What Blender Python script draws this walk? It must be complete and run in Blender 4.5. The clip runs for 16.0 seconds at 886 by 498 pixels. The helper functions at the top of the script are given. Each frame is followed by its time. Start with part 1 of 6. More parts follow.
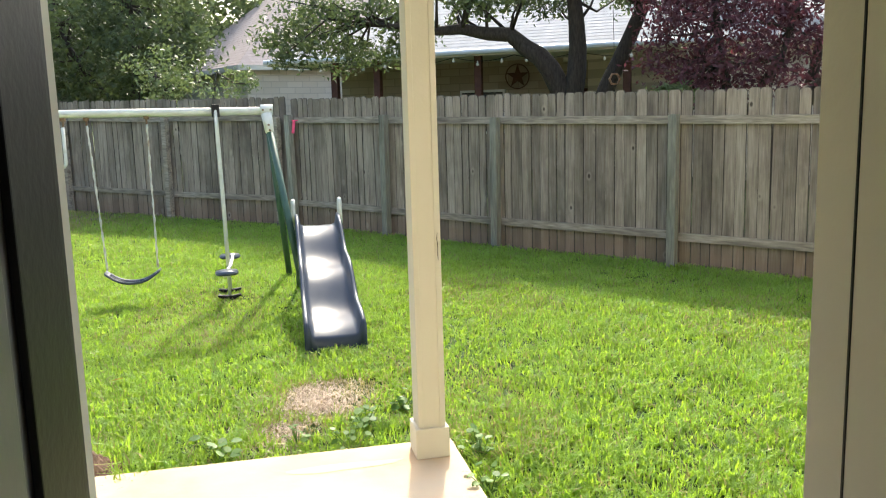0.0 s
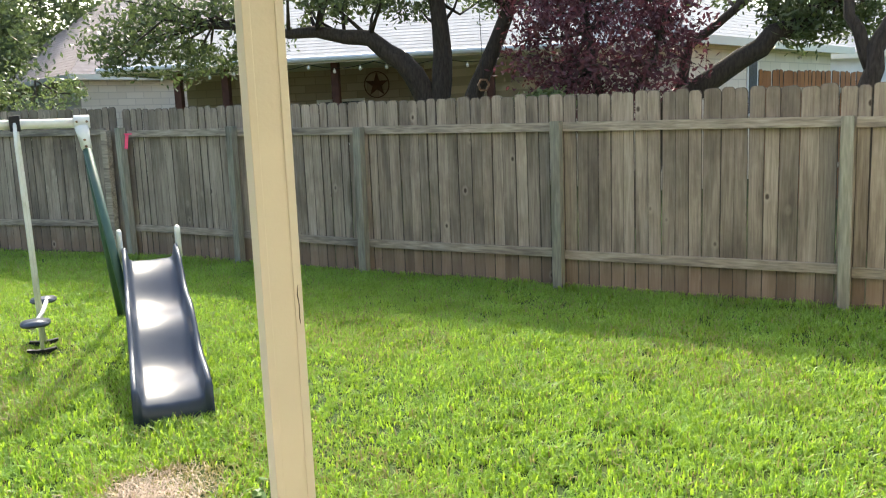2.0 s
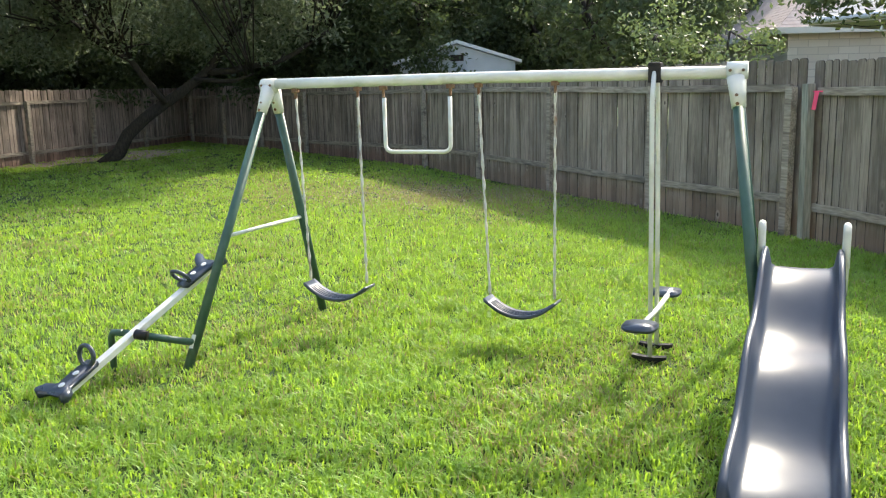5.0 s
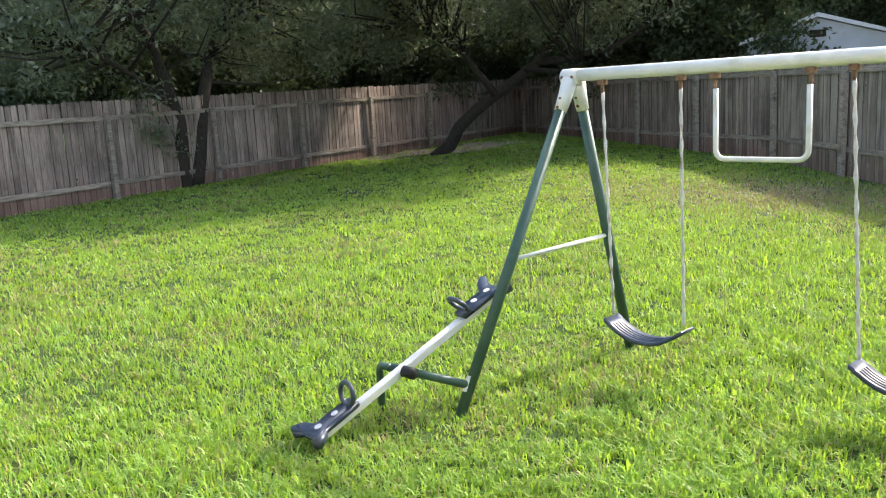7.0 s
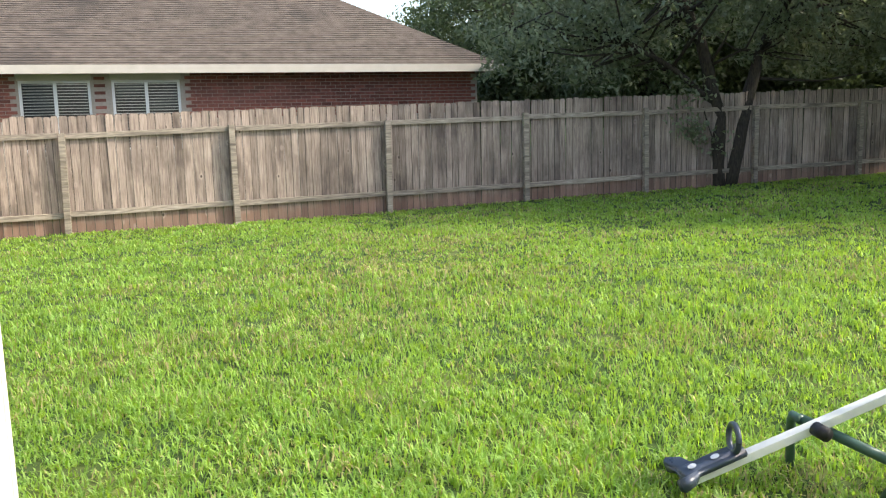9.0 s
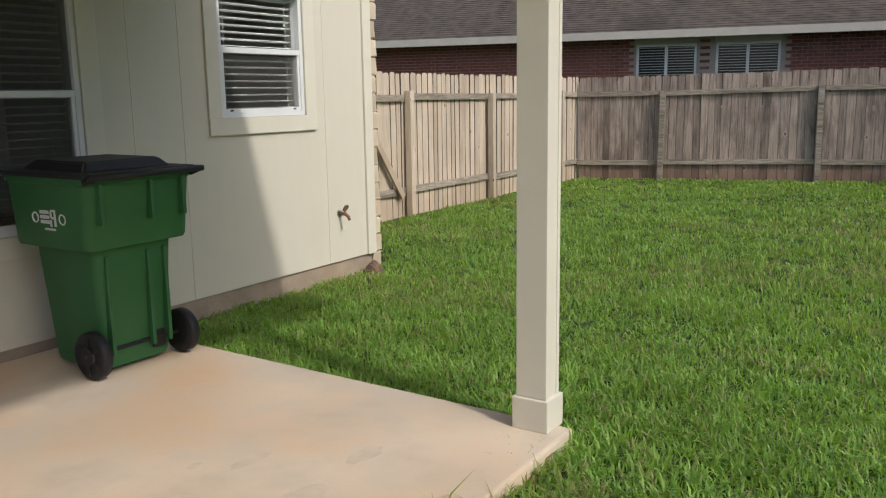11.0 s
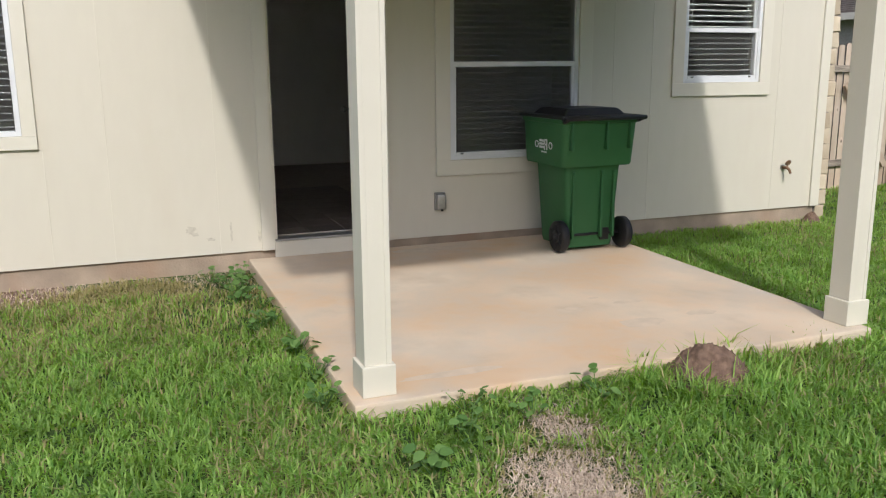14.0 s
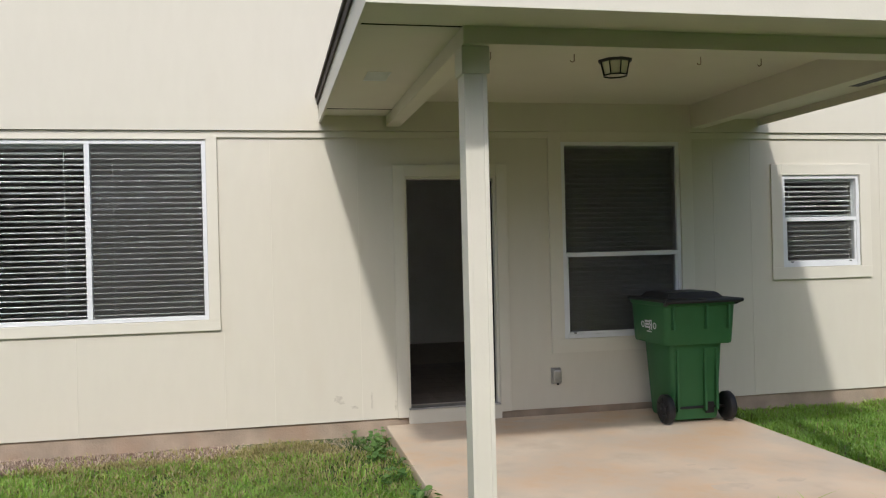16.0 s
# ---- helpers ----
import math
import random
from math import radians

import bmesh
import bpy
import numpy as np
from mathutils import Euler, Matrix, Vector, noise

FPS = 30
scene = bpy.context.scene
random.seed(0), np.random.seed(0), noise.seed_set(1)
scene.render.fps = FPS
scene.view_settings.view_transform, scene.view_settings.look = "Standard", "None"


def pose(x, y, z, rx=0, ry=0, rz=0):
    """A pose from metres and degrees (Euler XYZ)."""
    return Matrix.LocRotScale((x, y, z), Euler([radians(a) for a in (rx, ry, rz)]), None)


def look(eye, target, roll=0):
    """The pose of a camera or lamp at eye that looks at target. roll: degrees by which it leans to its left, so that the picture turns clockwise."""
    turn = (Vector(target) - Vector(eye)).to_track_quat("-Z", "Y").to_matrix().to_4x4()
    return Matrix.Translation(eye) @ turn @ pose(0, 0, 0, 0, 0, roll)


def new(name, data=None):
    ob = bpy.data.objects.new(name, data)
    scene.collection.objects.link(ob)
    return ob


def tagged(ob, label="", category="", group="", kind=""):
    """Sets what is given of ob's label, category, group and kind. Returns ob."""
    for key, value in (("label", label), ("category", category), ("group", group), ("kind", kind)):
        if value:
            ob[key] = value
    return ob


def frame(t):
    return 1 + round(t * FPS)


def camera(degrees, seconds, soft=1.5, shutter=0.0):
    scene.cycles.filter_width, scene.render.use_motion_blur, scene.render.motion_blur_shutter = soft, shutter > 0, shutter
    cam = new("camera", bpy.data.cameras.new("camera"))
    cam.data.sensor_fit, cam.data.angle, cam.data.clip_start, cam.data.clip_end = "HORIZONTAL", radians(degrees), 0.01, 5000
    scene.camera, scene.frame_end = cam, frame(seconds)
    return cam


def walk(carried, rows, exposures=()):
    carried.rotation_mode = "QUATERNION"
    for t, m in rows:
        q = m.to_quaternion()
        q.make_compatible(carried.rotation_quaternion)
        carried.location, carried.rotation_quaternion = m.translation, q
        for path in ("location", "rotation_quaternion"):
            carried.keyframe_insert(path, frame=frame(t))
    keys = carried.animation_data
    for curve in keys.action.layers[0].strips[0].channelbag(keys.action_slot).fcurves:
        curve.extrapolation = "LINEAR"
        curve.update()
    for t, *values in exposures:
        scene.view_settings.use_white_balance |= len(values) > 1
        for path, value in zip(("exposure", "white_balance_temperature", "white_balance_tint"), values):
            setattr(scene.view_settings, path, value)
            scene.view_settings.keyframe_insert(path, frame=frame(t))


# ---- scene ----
cam = camera(55.2, 16.0, 1.15)

PATH = [
    (0, (-0.649, -0.864, 1.599), (-0.237, 1.066, 1.278), -1.6),
    (0.5, (-0.611, -0.56, 1.58), (-0.041, 1.329, 1.255), -1.1),
    (1, (-0.547, -0.305, 1.584), (0.092, 1.562, 1.253), -1.0),
    (1.5, (-0.496, -0.054, 1.609), (0.215, 1.788, 1.291), -1.2),
    (2, (-0.429, 0.156, 1.584), (0.295, 1.994, 1.276), -2.3),
    (2.5, (-0.331, 0.412, 1.522), (0.274, 2.292, 1.202), -2.6),
    (3, (-0.244, 0.69, 1.515), (0.096, 2.636, 1.2), -2.2),
    (3.5, (-0.178, 0.995, 1.531), (-0.107, 2.971, 1.227), -1.8),
    (4, (-0.129, 1.321, 1.544), (-0.363, 3.285, 1.248), -1.9),
    (4.5, (-0.108, 1.687, 1.533), (-0.654, 3.585, 1.215), -1.4),
    (4.7, (-0.117, 1.826, 1.53), (-0.768, 3.688, 1.2), -1.3),
    (6.8, (-0.564, 3.003, 1.564), (-1.925, 4.423, 1.204), -2.9),
    (7, (-0.616, 3.086, 1.569), (-2.038, 4.449, 1.221), -3.0),
    (7.5, (-0.680, 3.301, 1.559), (-2.237, 4.504, 1.201), -3.2),
    (8, (-0.740, 3.549, 1.496), (-2.393, 4.613, 1.125), -2.4),
    (8.5, (-0.772, 3.780, 1.471), (-2.599, 4.525, 1.143), -2.0),
    (8.9, (-0.651, 3.922, 1.500), (-2.602, 4.240, 1.196), -1.5),
    (9, (-0.614, 3.942, 1.517), (-2.578, 4.168, 1.214), -1.4),
    (9.2, (-0.552, 4.023, 1.511), (-2.528, 4.098, 1.210), -1.3),
    (11.3, (0.628, 4.754, 1.454), (-0.87, 3.481, 1.087), -1.3),
    (11.5, (0.731, 4.892, 1.469), (-0.641, 3.484, 1.103), -1.6),
    (12, (0.851, 5.264, 1.444), (-0.197, 3.6, 1.08), -0.9),
    (12.5, (0.956, 5.558, 1.447), (0.114, 3.783, 1.076), -1.2),
    (13, (1.058, 5.915, 1.477), (0.272, 4.117, 1.088), -2.4),
    (13.5, (1.08, 6.321, 1.472), (0.332, 4.509, 1.074), -1.2),
    (14, (1.13, 6.598, 1.459), (0.425, 4.774, 1.04), -0.4),
    (14.5, (1.225, 6.895, 1.474), (0.559, 5.058, 1.046), -0.5),
    (15, (1.235, 7.224, 1.488), (0.631, 5.356, 1.105), -0.2),
    (15.5, (1.191, 7.449, 1.523), (0.695, 5.529, 1.264), -1.0),
    (15.8, (1.185, 7.573, 1.555), (0.756, 5.623, 1.453), -1.8),
    (16, (1.215, 7.548, 1.556), (0.81, 5.59, 1.559), -1.4),
]
EXPO = [(0, 1.87, 7000, 7), (4.7, 1.83, 7000, 7), (7.0, 1.91, 6850, 13), (8.0, 2.09, 6850, 13), (8.5, 2.06, 6850, 12), (9.0, 1.73, 6950, 9), (9.2, 1.69, 6950, 9), (11.3, 0.21, 6350, 11), (13, 0.31, 6250, 11), (14, 0.45, 6150, 11), (15, 0.43, 6150, 11), (16, 0.29, 6150, 11)]
walk(cam, [(t, look(eye, target, roll)) for t, eye, target, roll in PATH], EXPO)


# ---- light ----
SUN = Vector((0.27, 1.10, 1.0)).normalized()
elevation = math.asin(SUN.z)
azimuth = math.atan2(SUN.x, SUN.y)
world = bpy.data.worlds.new("sky")
scene.world = world
world.use_nodes = True
wn = world.node_tree
sky = wn.nodes.new("ShaderNodeTexSky")
sky.sky_type = "NISHITA"
sky.sun_disc = False
sky.sun_elevation = elevation
sky.sun_rotation = azimuth
sky.dust_density = 2.5
sky.air_density = 1.0
wn.nodes["Background"].inputs["Strength"].default_value = 0.15
wn.links.new(sky.outputs[0], wn.nodes["Background"].inputs["Color"])
sun = new("sun", bpy.data.lights.new("sun", "SUN"))
sun.data.energy = 1.95
sun.data.angle = radians(2.2)
sun.data.color = (1.0, 0.95, 0.86)
sun.rotation_euler = SUN.to_track_quat("Z", "Y").to_euler()


# ---- materials ----
def link(nt, a, b):
    nt.links.new(a, b)


def surf(name, c1, c2, scale=6.0, rough=0.7, bump=0.15, fine=60.0, metal=0.0, stretch=(1, 1, 1), vary=0.0, stain=None,
         stain_scale=1.2, stain_cut=(0.5, 0.7), spec=0.3, knots=None, grime=None):
    """A surface of two close colours mixed by noise, with fine relief and larger stains."""
    m = bpy.data.materials.new(name)
    m.use_nodes = True
    nt = m.node_tree
    n = nt.nodes
    b = n["Principled BSDF"]
    tc = n.new("ShaderNodeTexCoord")
    mp = n.new("ShaderNodeMapping")
    mp.inputs["Scale"].default_value = stretch
    link(nt, tc.outputs["Object"], mp.inputs["Vector"])
    if vary:
        oi = n.new("ShaderNodeObjectInfo")
        vm = n.new("ShaderNodeMath")
        vm.operation = "MULTIPLY"
        vm.inputs[1].default_value = 57.0
        link(nt, oi.outputs["Random"], vm.inputs[0])
        link(nt, vm.outputs[0], mp.inputs["Location"])
    a = n.new("ShaderNodeTexNoise")
    a.inputs["Scale"].default_value = scale
    a.inputs["Detail"].default_value = 5
    link(nt, mp.outputs[0], a.inputs["Vector"])
    ramp = n.new("ShaderNodeValToRGB")
    ramp.color_ramp.elements[0].position, ramp.color_ramp.elements[1].position = 0.3, 0.7
    ramp.color_ramp.elements[0].color, ramp.color_ramp.elements[1].color = (*c1, 1), (*c2, 1)
    link(nt, a.outputs["Fac"], ramp.inputs[0])
    colour = ramp.outputs[0]
    if stain:
        s = n.new("ShaderNodeTexNoise")
        s.inputs["Scale"].default_value = stain_scale
        s.inputs["Detail"].default_value = 4
        link(nt, mp.outputs[0], s.inputs["Vector"])
        sr = n.new("ShaderNodeMapRange")
        sr.inputs["From Min"].default_value, sr.inputs["From Max"].default_value = stain_cut
        link(nt, s.outputs["Fac"], sr.inputs["Value"])
        mx = n.new("ShaderNodeMix")
        mx.data_type = "RGBA"
        link(nt, sr.outputs[0], mx.inputs["Factor"])
        link(nt, colour, mx.inputs["A"])
        mx.inputs["B"].default_value = (*stain, 1)
        colour = mx.outputs["Result"]
    if grime:
        ge = n.new("ShaderNodeNewGeometry")
        gm = n.new("ShaderNodeMapping")
        gm.inputs["Scale"].default_value = (1.0, 1.0, 0.45)
        link(nt, ge.outputs["Position"], gm.inputs["Vector"])
        gn = n.new("ShaderNodeTexNoise")
        gn.inputs["Scale"].default_value = 1.5
        gn.inputs["Detail"].default_value = 7
        gn.inputs["Roughness"].default_value = 0.68
        link(nt, gm.outputs[0], gn.inputs["Vector"])
        gr = n.new("ShaderNodeMapRange")
        gr.inputs["From Min"].default_value, gr.inputs["From Max"].default_value = 0.44, 0.70
        gr.inputs["To Max"].default_value = 0.75
        link(nt, gn.outputs["Fac"], gr.inputs["Value"])
        gx = n.new("ShaderNodeMix")
        gx.data_type = "RGBA"
        link(nt, gr.outputs[0], gx.inputs["Factor"])
        link(nt, colour, gx.inputs["A"])
        gx.inputs["B"].default_value = (*grime, 1)
        colour = gx.outputs["Result"]
    if knots:
        km = n.new("ShaderNodeMapping")
        km.inputs["Scale"].default_value = (1, 1, 0.5)
        link(nt, tc.outputs["Object"], km.inputs["Vector"])
        link(nt, vm.outputs[0], km.inputs["Location"])
        vo = n.new("ShaderNodeTexVoronoi")
        vo.inputs["Scale"].default_value = 5.0
        link(nt, km.outputs[0], vo.inputs["Vector"])
        kr = n.new("ShaderNodeMapRange")
        kr.inputs["From Min"].default_value, kr.inputs["From Max"].default_value = 0.06, 0.11
        kr.inputs["To Min"].default_value, kr.inputs["To Max"].default_value = 0.95, 0.0
        link(nt, vo.outputs["Distance"], kr.inputs["Value"])
        kx = n.new("ShaderNodeMix")
        kx.data_type = "RGBA"
        link(nt, kr.outputs[0], kx.inputs["Factor"])
        link(nt, colour, kx.inputs["A"])
        kx.inputs["B"].default_value = (*knots, 1)
        colour = kx.outputs["Result"]
    if vary:
        mr = n.new("ShaderNodeMapRange")
        mr.inputs["To Min"].default_value, mr.inputs["To Max"].default_value = 1 - vary, 1 + vary
        link(nt, oi.outputs["Random"], mr.inputs["Value"])
        hv = n.new("ShaderNodeHueSaturation")
        link(nt, mr.outputs[0], hv.inputs["Value"])
        link(nt, colour, hv.inputs["Color"])
        colour = hv.outputs[0]
    link(nt, colour, b.inputs["Base Color"])
    f = n.new("ShaderNodeTexNoise")
    f.inputs["Scale"].default_value = fine
    f.inputs["Detail"].default_value = 4
    link(nt, mp.outputs[0], f.inputs["Vector"])
    bp = n.new("ShaderNodeBump")
    bp.inputs["Strength"].default_value = bump
    bp.inputs["Distance"].default_value = 0.01
    link(nt, f.outputs["Fac"], bp.inputs["Height"])
    link(nt, bp.outputs[0], b.inputs["Normal"])
    rr = n.new("ShaderNodeMapRange")
    rr.inputs["To Min"].default_value, rr.inputs["To Max"].default_value = rough - 0.08, min(1, rough + 0.08)
    link(nt, a.outputs["Fac"], rr.inputs["Value"])
    link(nt, rr.outputs[0], b.inputs["Roughness"])
    b.inputs["Metallic"].default_value = metal
    b.inputs["Specular IOR Level"].default_value = spec
    return m


def foliage(name, dark, light, through_light, gloss=0.25, rough=0.45, share=0.4, patch=0.9, spread=0.25):
    """Leaves and blades: colour by piece, light passing through, a little gloss."""
    m = bpy.data.materials.new(name)
    m.use_nodes = True
    nt = m.node_tree
    n = nt.nodes
    out = n["Material Output"]
    b = n["Principled BSDF"]
    g = n.new("ShaderNodeNewGeometry")
    ramp = n.new("ShaderNodeValToRGB")
    ramp.color_ramp.elements[0].color, ramp.color_ramp.elements[1].color = (*dark, 1), (*light, 1)
    link(nt, g.outputs["Random Per Island"], ramp.inputs[0])
    tc = n.new("ShaderNodeTexCoord")
    big = n.new("ShaderNodeTexNoise")
    big.inputs["Scale"].default_value = patch
    big.inputs["Detail"].default_value = 8
    big.inputs["Roughness"].default_value = 0.65
    link(nt, tc.outputs["Object"], big.inputs["Vector"])
    mr = n.new("ShaderNodeMapRange")
    mr.inputs["From Min"].default_value, mr.inputs["From Max"].default_value = 0.3, 0.7
    mr.inputs["To Min"].default_value, mr.inputs["To Max"].default_value = 1 - spread, 1 + spread
    link(nt, big.outputs["Fac"], mr.inputs["Value"])
    hv = n.new("ShaderNodeHueSaturation")
    link(nt, mr.outputs[0], hv.inputs["Value"])
    link(nt, ramp.outputs[0], hv.inputs["Color"])
    link(nt, hv.outputs[0], b.inputs["Base Color"])
    b.inputs["Roughness"].default_value = rough
    b.inputs["Specular IOR Level"].default_value = gloss
    t = n.new("ShaderNodeBsdfTranslucent")
    t.inputs["Color"].default_value = (*through_light, 1)
    mixs = n.new("ShaderNodeMixShader")
    mixs.inputs[0].default_value = share
    link(nt, b.outputs[0], mixs.inputs[1])
    link(nt, t.outputs[0], mixs.inputs[2])
    link(nt, mixs.outputs[0], out.inputs["Surface"])
    return m


def glass(name, tint=(0.9, 0.95, 0.95)):
    m = bpy.data.materials.new(name)
    m.use_nodes = True
    b = m.node_tree.nodes["Principled BSDF"]
    b.inputs["Base Color"].default_value = (*tint, 1)
    b.inputs["Transmission Weight"].default_value = 1.0
    b.inputs["Roughness"].default_value = 0.02
    b.inputs["IOR"].default_value = 1.45
    return m


def cedar(name, pale, mid, dark, brown, vary=0.2):
    """Weathered fence boards: streaked grain, blotches, small knots, brown wood near the splash line."""
    m = bpy.data.materials.new(name)
    m.use_nodes = True
    nt = m.node_tree
    n = nt.nodes
    b = n["Principled BSDF"]
    tc, oi, ge = n.new("ShaderNodeTexCoord"), n.new("ShaderNodeObjectInfo"), n.new("ShaderNodeNewGeometry")
    off = n.new("ShaderNodeMath")
    off.operation = "MULTIPLY"
    off.inputs[1].default_value = 83.0
    link(nt, oi.outputs["Random"], off.inputs[0])

    def noise_at(scale, stretch, detail, vector, moved=True, rough=0.55):
        mp = n.new("ShaderNodeMapping")
        mp.inputs["Scale"].default_value = stretch
        link(nt, vector, mp.inputs["Vector"])
        if moved:
            link(nt, off.outputs[0], mp.inputs["Location"])
        t = n.new("ShaderNodeTexNoise")
        t.inputs["Scale"].default_value = scale
        t.inputs["Detail"].default_value = detail
        t.inputs["Roughness"].default_value = rough
        link(nt, mp.outputs[0], t.inputs["Vector"])
        return t.outputs["Fac"]

    def remap(value, lo, hi, to=1.0):
        r = n.new("ShaderNodeMapRange")
        r.inputs["From Min"].default_value, r.inputs["From Max"].default_value = lo, hi
        r.inputs["To Max"].default_value = to
        link(nt, value, r.inputs["Value"])
        return r.outputs[0]

    def blend(f, a, c):
        x = n.new("ShaderNodeMix")
        x.data_type = "RGBA"
        link(nt, f, x.inputs["Factor"])
        link(nt, a, x.inputs["A"])
        x.inputs["B"].default_value = (*c, 1)
        return x.outputs["Result"]

    grain = noise_at(30, (2.2, 2.2, 0.10), 5, tc.outputs["Object"], rough=0.6)
    ramp = n.new("ShaderNodeValToRGB")
    ramp.color_ramp.elements[0].position, ramp.color_ramp.elements[1].position = 0.28, 0.72
    ramp.color_ramp.elements[0].color, ramp.color_ramp.elements[1].color = (*mid, 1), (*pale, 1)
    link(nt, grain, ramp.inputs[0])
    colour = ramp.outputs[0]
    # damp blotches over several boards, and streaks on single ones
    colour = blend(remap(noise_at(1.7, (1, 1, 0.55), 6, ge.outputs["Position"], False, 0.65), 0.46, 0.72, 0.75), colour, dark)
    colour = blend(remap(noise_at(3.2, (2.5, 2.5, 0.35), 4, tc.outputs["Object"]), 0.52, 0.72, 0.7), colour, dark)
    # unweathered brown at the foot
    sep = n.new("ShaderNodeSeparateXYZ")
    link(nt, tc.outputs["Object"], sep.inputs[0])
    edge = n.new("ShaderNodeMath")
    edge.operation = "MULTIPLY_ADD"
    edge.inputs[1].default_value = 0.5
    link(nt, noise_at(2.0, (1, 1, 0.6), 3, ge.outputs["Position"], False), edge.inputs[0])
    link(nt, sep.outputs["Z"], edge.inputs[2])
    foot = n.new("ShaderNodeMapRange")
    foot.inputs["From Min"].default_value, foot.inputs["From Max"].default_value = 0.46, 0.66
    foot.inputs["To Min"].default_value, foot.inputs["To Max"].default_value = 0.7, 0.0
    link(nt, edge.outputs[0], foot.inputs["Value"])
    colour = blend(foot.outputs[0], colour, brown)
    # knots: a dark eye
    km = n.new("ShaderNodeMapping")
    km.inputs["Scale"].default_value = (1, 1, 0.62)
    link(nt, tc.outputs["Object"], km.inputs["Vector"])
    link(nt, off.outputs[0], km.inputs["Location"])
    vo = n.new("ShaderNodeTexVoronoi")
    vo.inputs["Scale"].default_value = 4.2
    link(nt, km.outputs[0], vo.inputs["Vector"])
    ring = n.new("ShaderNodeMapRange")
    ring.inputs["From Min"].default_value, ring.inputs["From Max"].default_value = 0.10, 0.17
    ring.inputs["To Min"].default_value, ring.inputs["To Max"].default_value = 0.45, 0.0
    link(nt, vo.outputs["Distance"], ring.inputs["Value"])
    colour = blend(ring.outputs[0], colour, pale)
    eye = n.new("ShaderNodeMapRange")
    eye.inputs["From Min"].default_value, eye.inputs["From Max"].default_value = 0.045, 0.085
    eye.inputs["To Min"].default_value, eye.inputs["To Max"].default_value = 0.9, 0.0
    link(nt, vo.outputs["Distance"], eye.inputs["Value"])
    colour = blend(eye.outputs[0], colour, (0.05, 0.036, 0.028))
    mr = n.new("ShaderNodeMapRange")
    mr.inputs["To Min"].default_value, mr.inputs["To Max"].default_value = 1 - vary, 1 + vary
    link(nt, oi.outputs["Random"], mr.inputs["Value"])
    hv = n.new("ShaderNodeHueSaturation")
    link(nt, mr.outputs[0], hv.inputs["Value"])
    link(nt, colour, hv.inputs["Color"])
    link(nt, hv.outputs[0], b.inputs["Base Color"])
    b.inputs["Roughness"].default_value = 0.88
    b.inputs["Specular IOR Level"].default_value = 0.2
    bp = n.new("ShaderNodeBump")
    bp.inputs["Strength"].default_value = 0.5
    bp.inputs["Distance"].default_value = 0.006
    link(nt, grain, bp.inputs["Height"])
    link(nt, bp.outputs[0], b.inputs["Normal"])
    return m


WOOD = cedar("weathered_cedar", (0.41, 0.35, 0.285), (0.215, 0.175, 0.14), (0.095, 0.077, 0.062), (0.22, 0.15, 0.104), 0.26)
# near-black edge colour stands in for the shade in the gaps between boards
SEAMSHADE = surf("shaded_board_edge", (0.05, 0.04, 0.033), (0.15, 0.12, 0.10), 9, 0.9, 0.3, 60)
BROWNWOOD = cedar("weathered_brown_cedar", (0.44, 0.36, 0.305), (0.185, 0.142, 0.12), (0.075, 0.059, 0.052), (0.21, 0.12, 0.088), 0.28)
RAILWOOD = surf("weathered_rail", (0.20, 0.17, 0.135), (0.42, 0.365, 0.30), 9, 0.85, 0.5, 40, stretch=(0.7, 6, 6), vary=0.15,
                stain=(0.12, 0.10, 0.085), stain_scale=2.0, stain_cut=(0.5, 0.75))
POSTWOOD = surf("greenish_treated_pine", (0.20, 0.20, 0.165), (0.36, 0.35, 0.29), 9, 0.85, 0.4, 40, stretch=(6, 6, 0.6), vary=0.2,
                stain=(0.13, 0.12, 0.10), stain_scale=2.0, stain_cut=(0.5, 0.75))
LIGHTWOOD = cedar("pale_new_cedar", (0.60, 0.51, 0.41), (0.46, 0.38, 0.295), (0.36, 0.29, 0.22), (0.44, 0.34, 0.25), 0.13)
REDWOOD = cedar("red_stained_wood", (0.34, 0.16, 0.075), (0.24, 0.11, 0.05), (0.18, 0.08, 0.04), (0.24, 0.11, 0.05), 0.14)
SIDING = surf("cream_painted_siding", (0.60, 0.565, 0.475), (0.615, 0.58, 0.49), 3, 0.75, 0.06, 90, stretch=(4, 4, 1.2),
              stain=(0.585, 0.54, 0.445), stain_scale=0.5, stain_cut=(0.6, 0.9))
TRIM = surf("cream_painted_trim", (0.63, 0.597, 0.505), (0.655, 0.622, 0.53), 4, 0.65, 0.08, 80)
WHITE = surf("white_vinyl", (0.64, 0.65, 0.66), (0.70, 0.71, 0.72), 5, 0.4, 0.03, 80)
SLAT = surf("white_blind_slat", (0.68, 0.69, 0.69), (0.74, 0.75, 0.75), 5, 0.5, 0.02, 80)
CONCRETE = surf("patio_concrete", (0.50, 0.40, 0.295), (0.69, 0.585, 0.46), 2.6, 0.85, 0.15, 120, stain=(0.57, 0.40, 0.255),
                stain_scale=1.3, stain_cut=(0.42, 0.62), grime=(0.50, 0.45, 0.375))
CEMENT = surf("old_foundation_concrete", (0.27, 0.22, 0.17), (0.42, 0.33, 0.25), 4, 0.9, 0.4, 60, stain=(0.34, 0.235, 0.165),
              stain_scale=1.5)
SOIL = surf("lawn_soil", (0.022, 0.045, 0.008), (0.055, 0.095, 0.016), 9, 0.95, 0.6, 30, stain=(0.12, 0.14, 0.035), stain_scale=1.5)
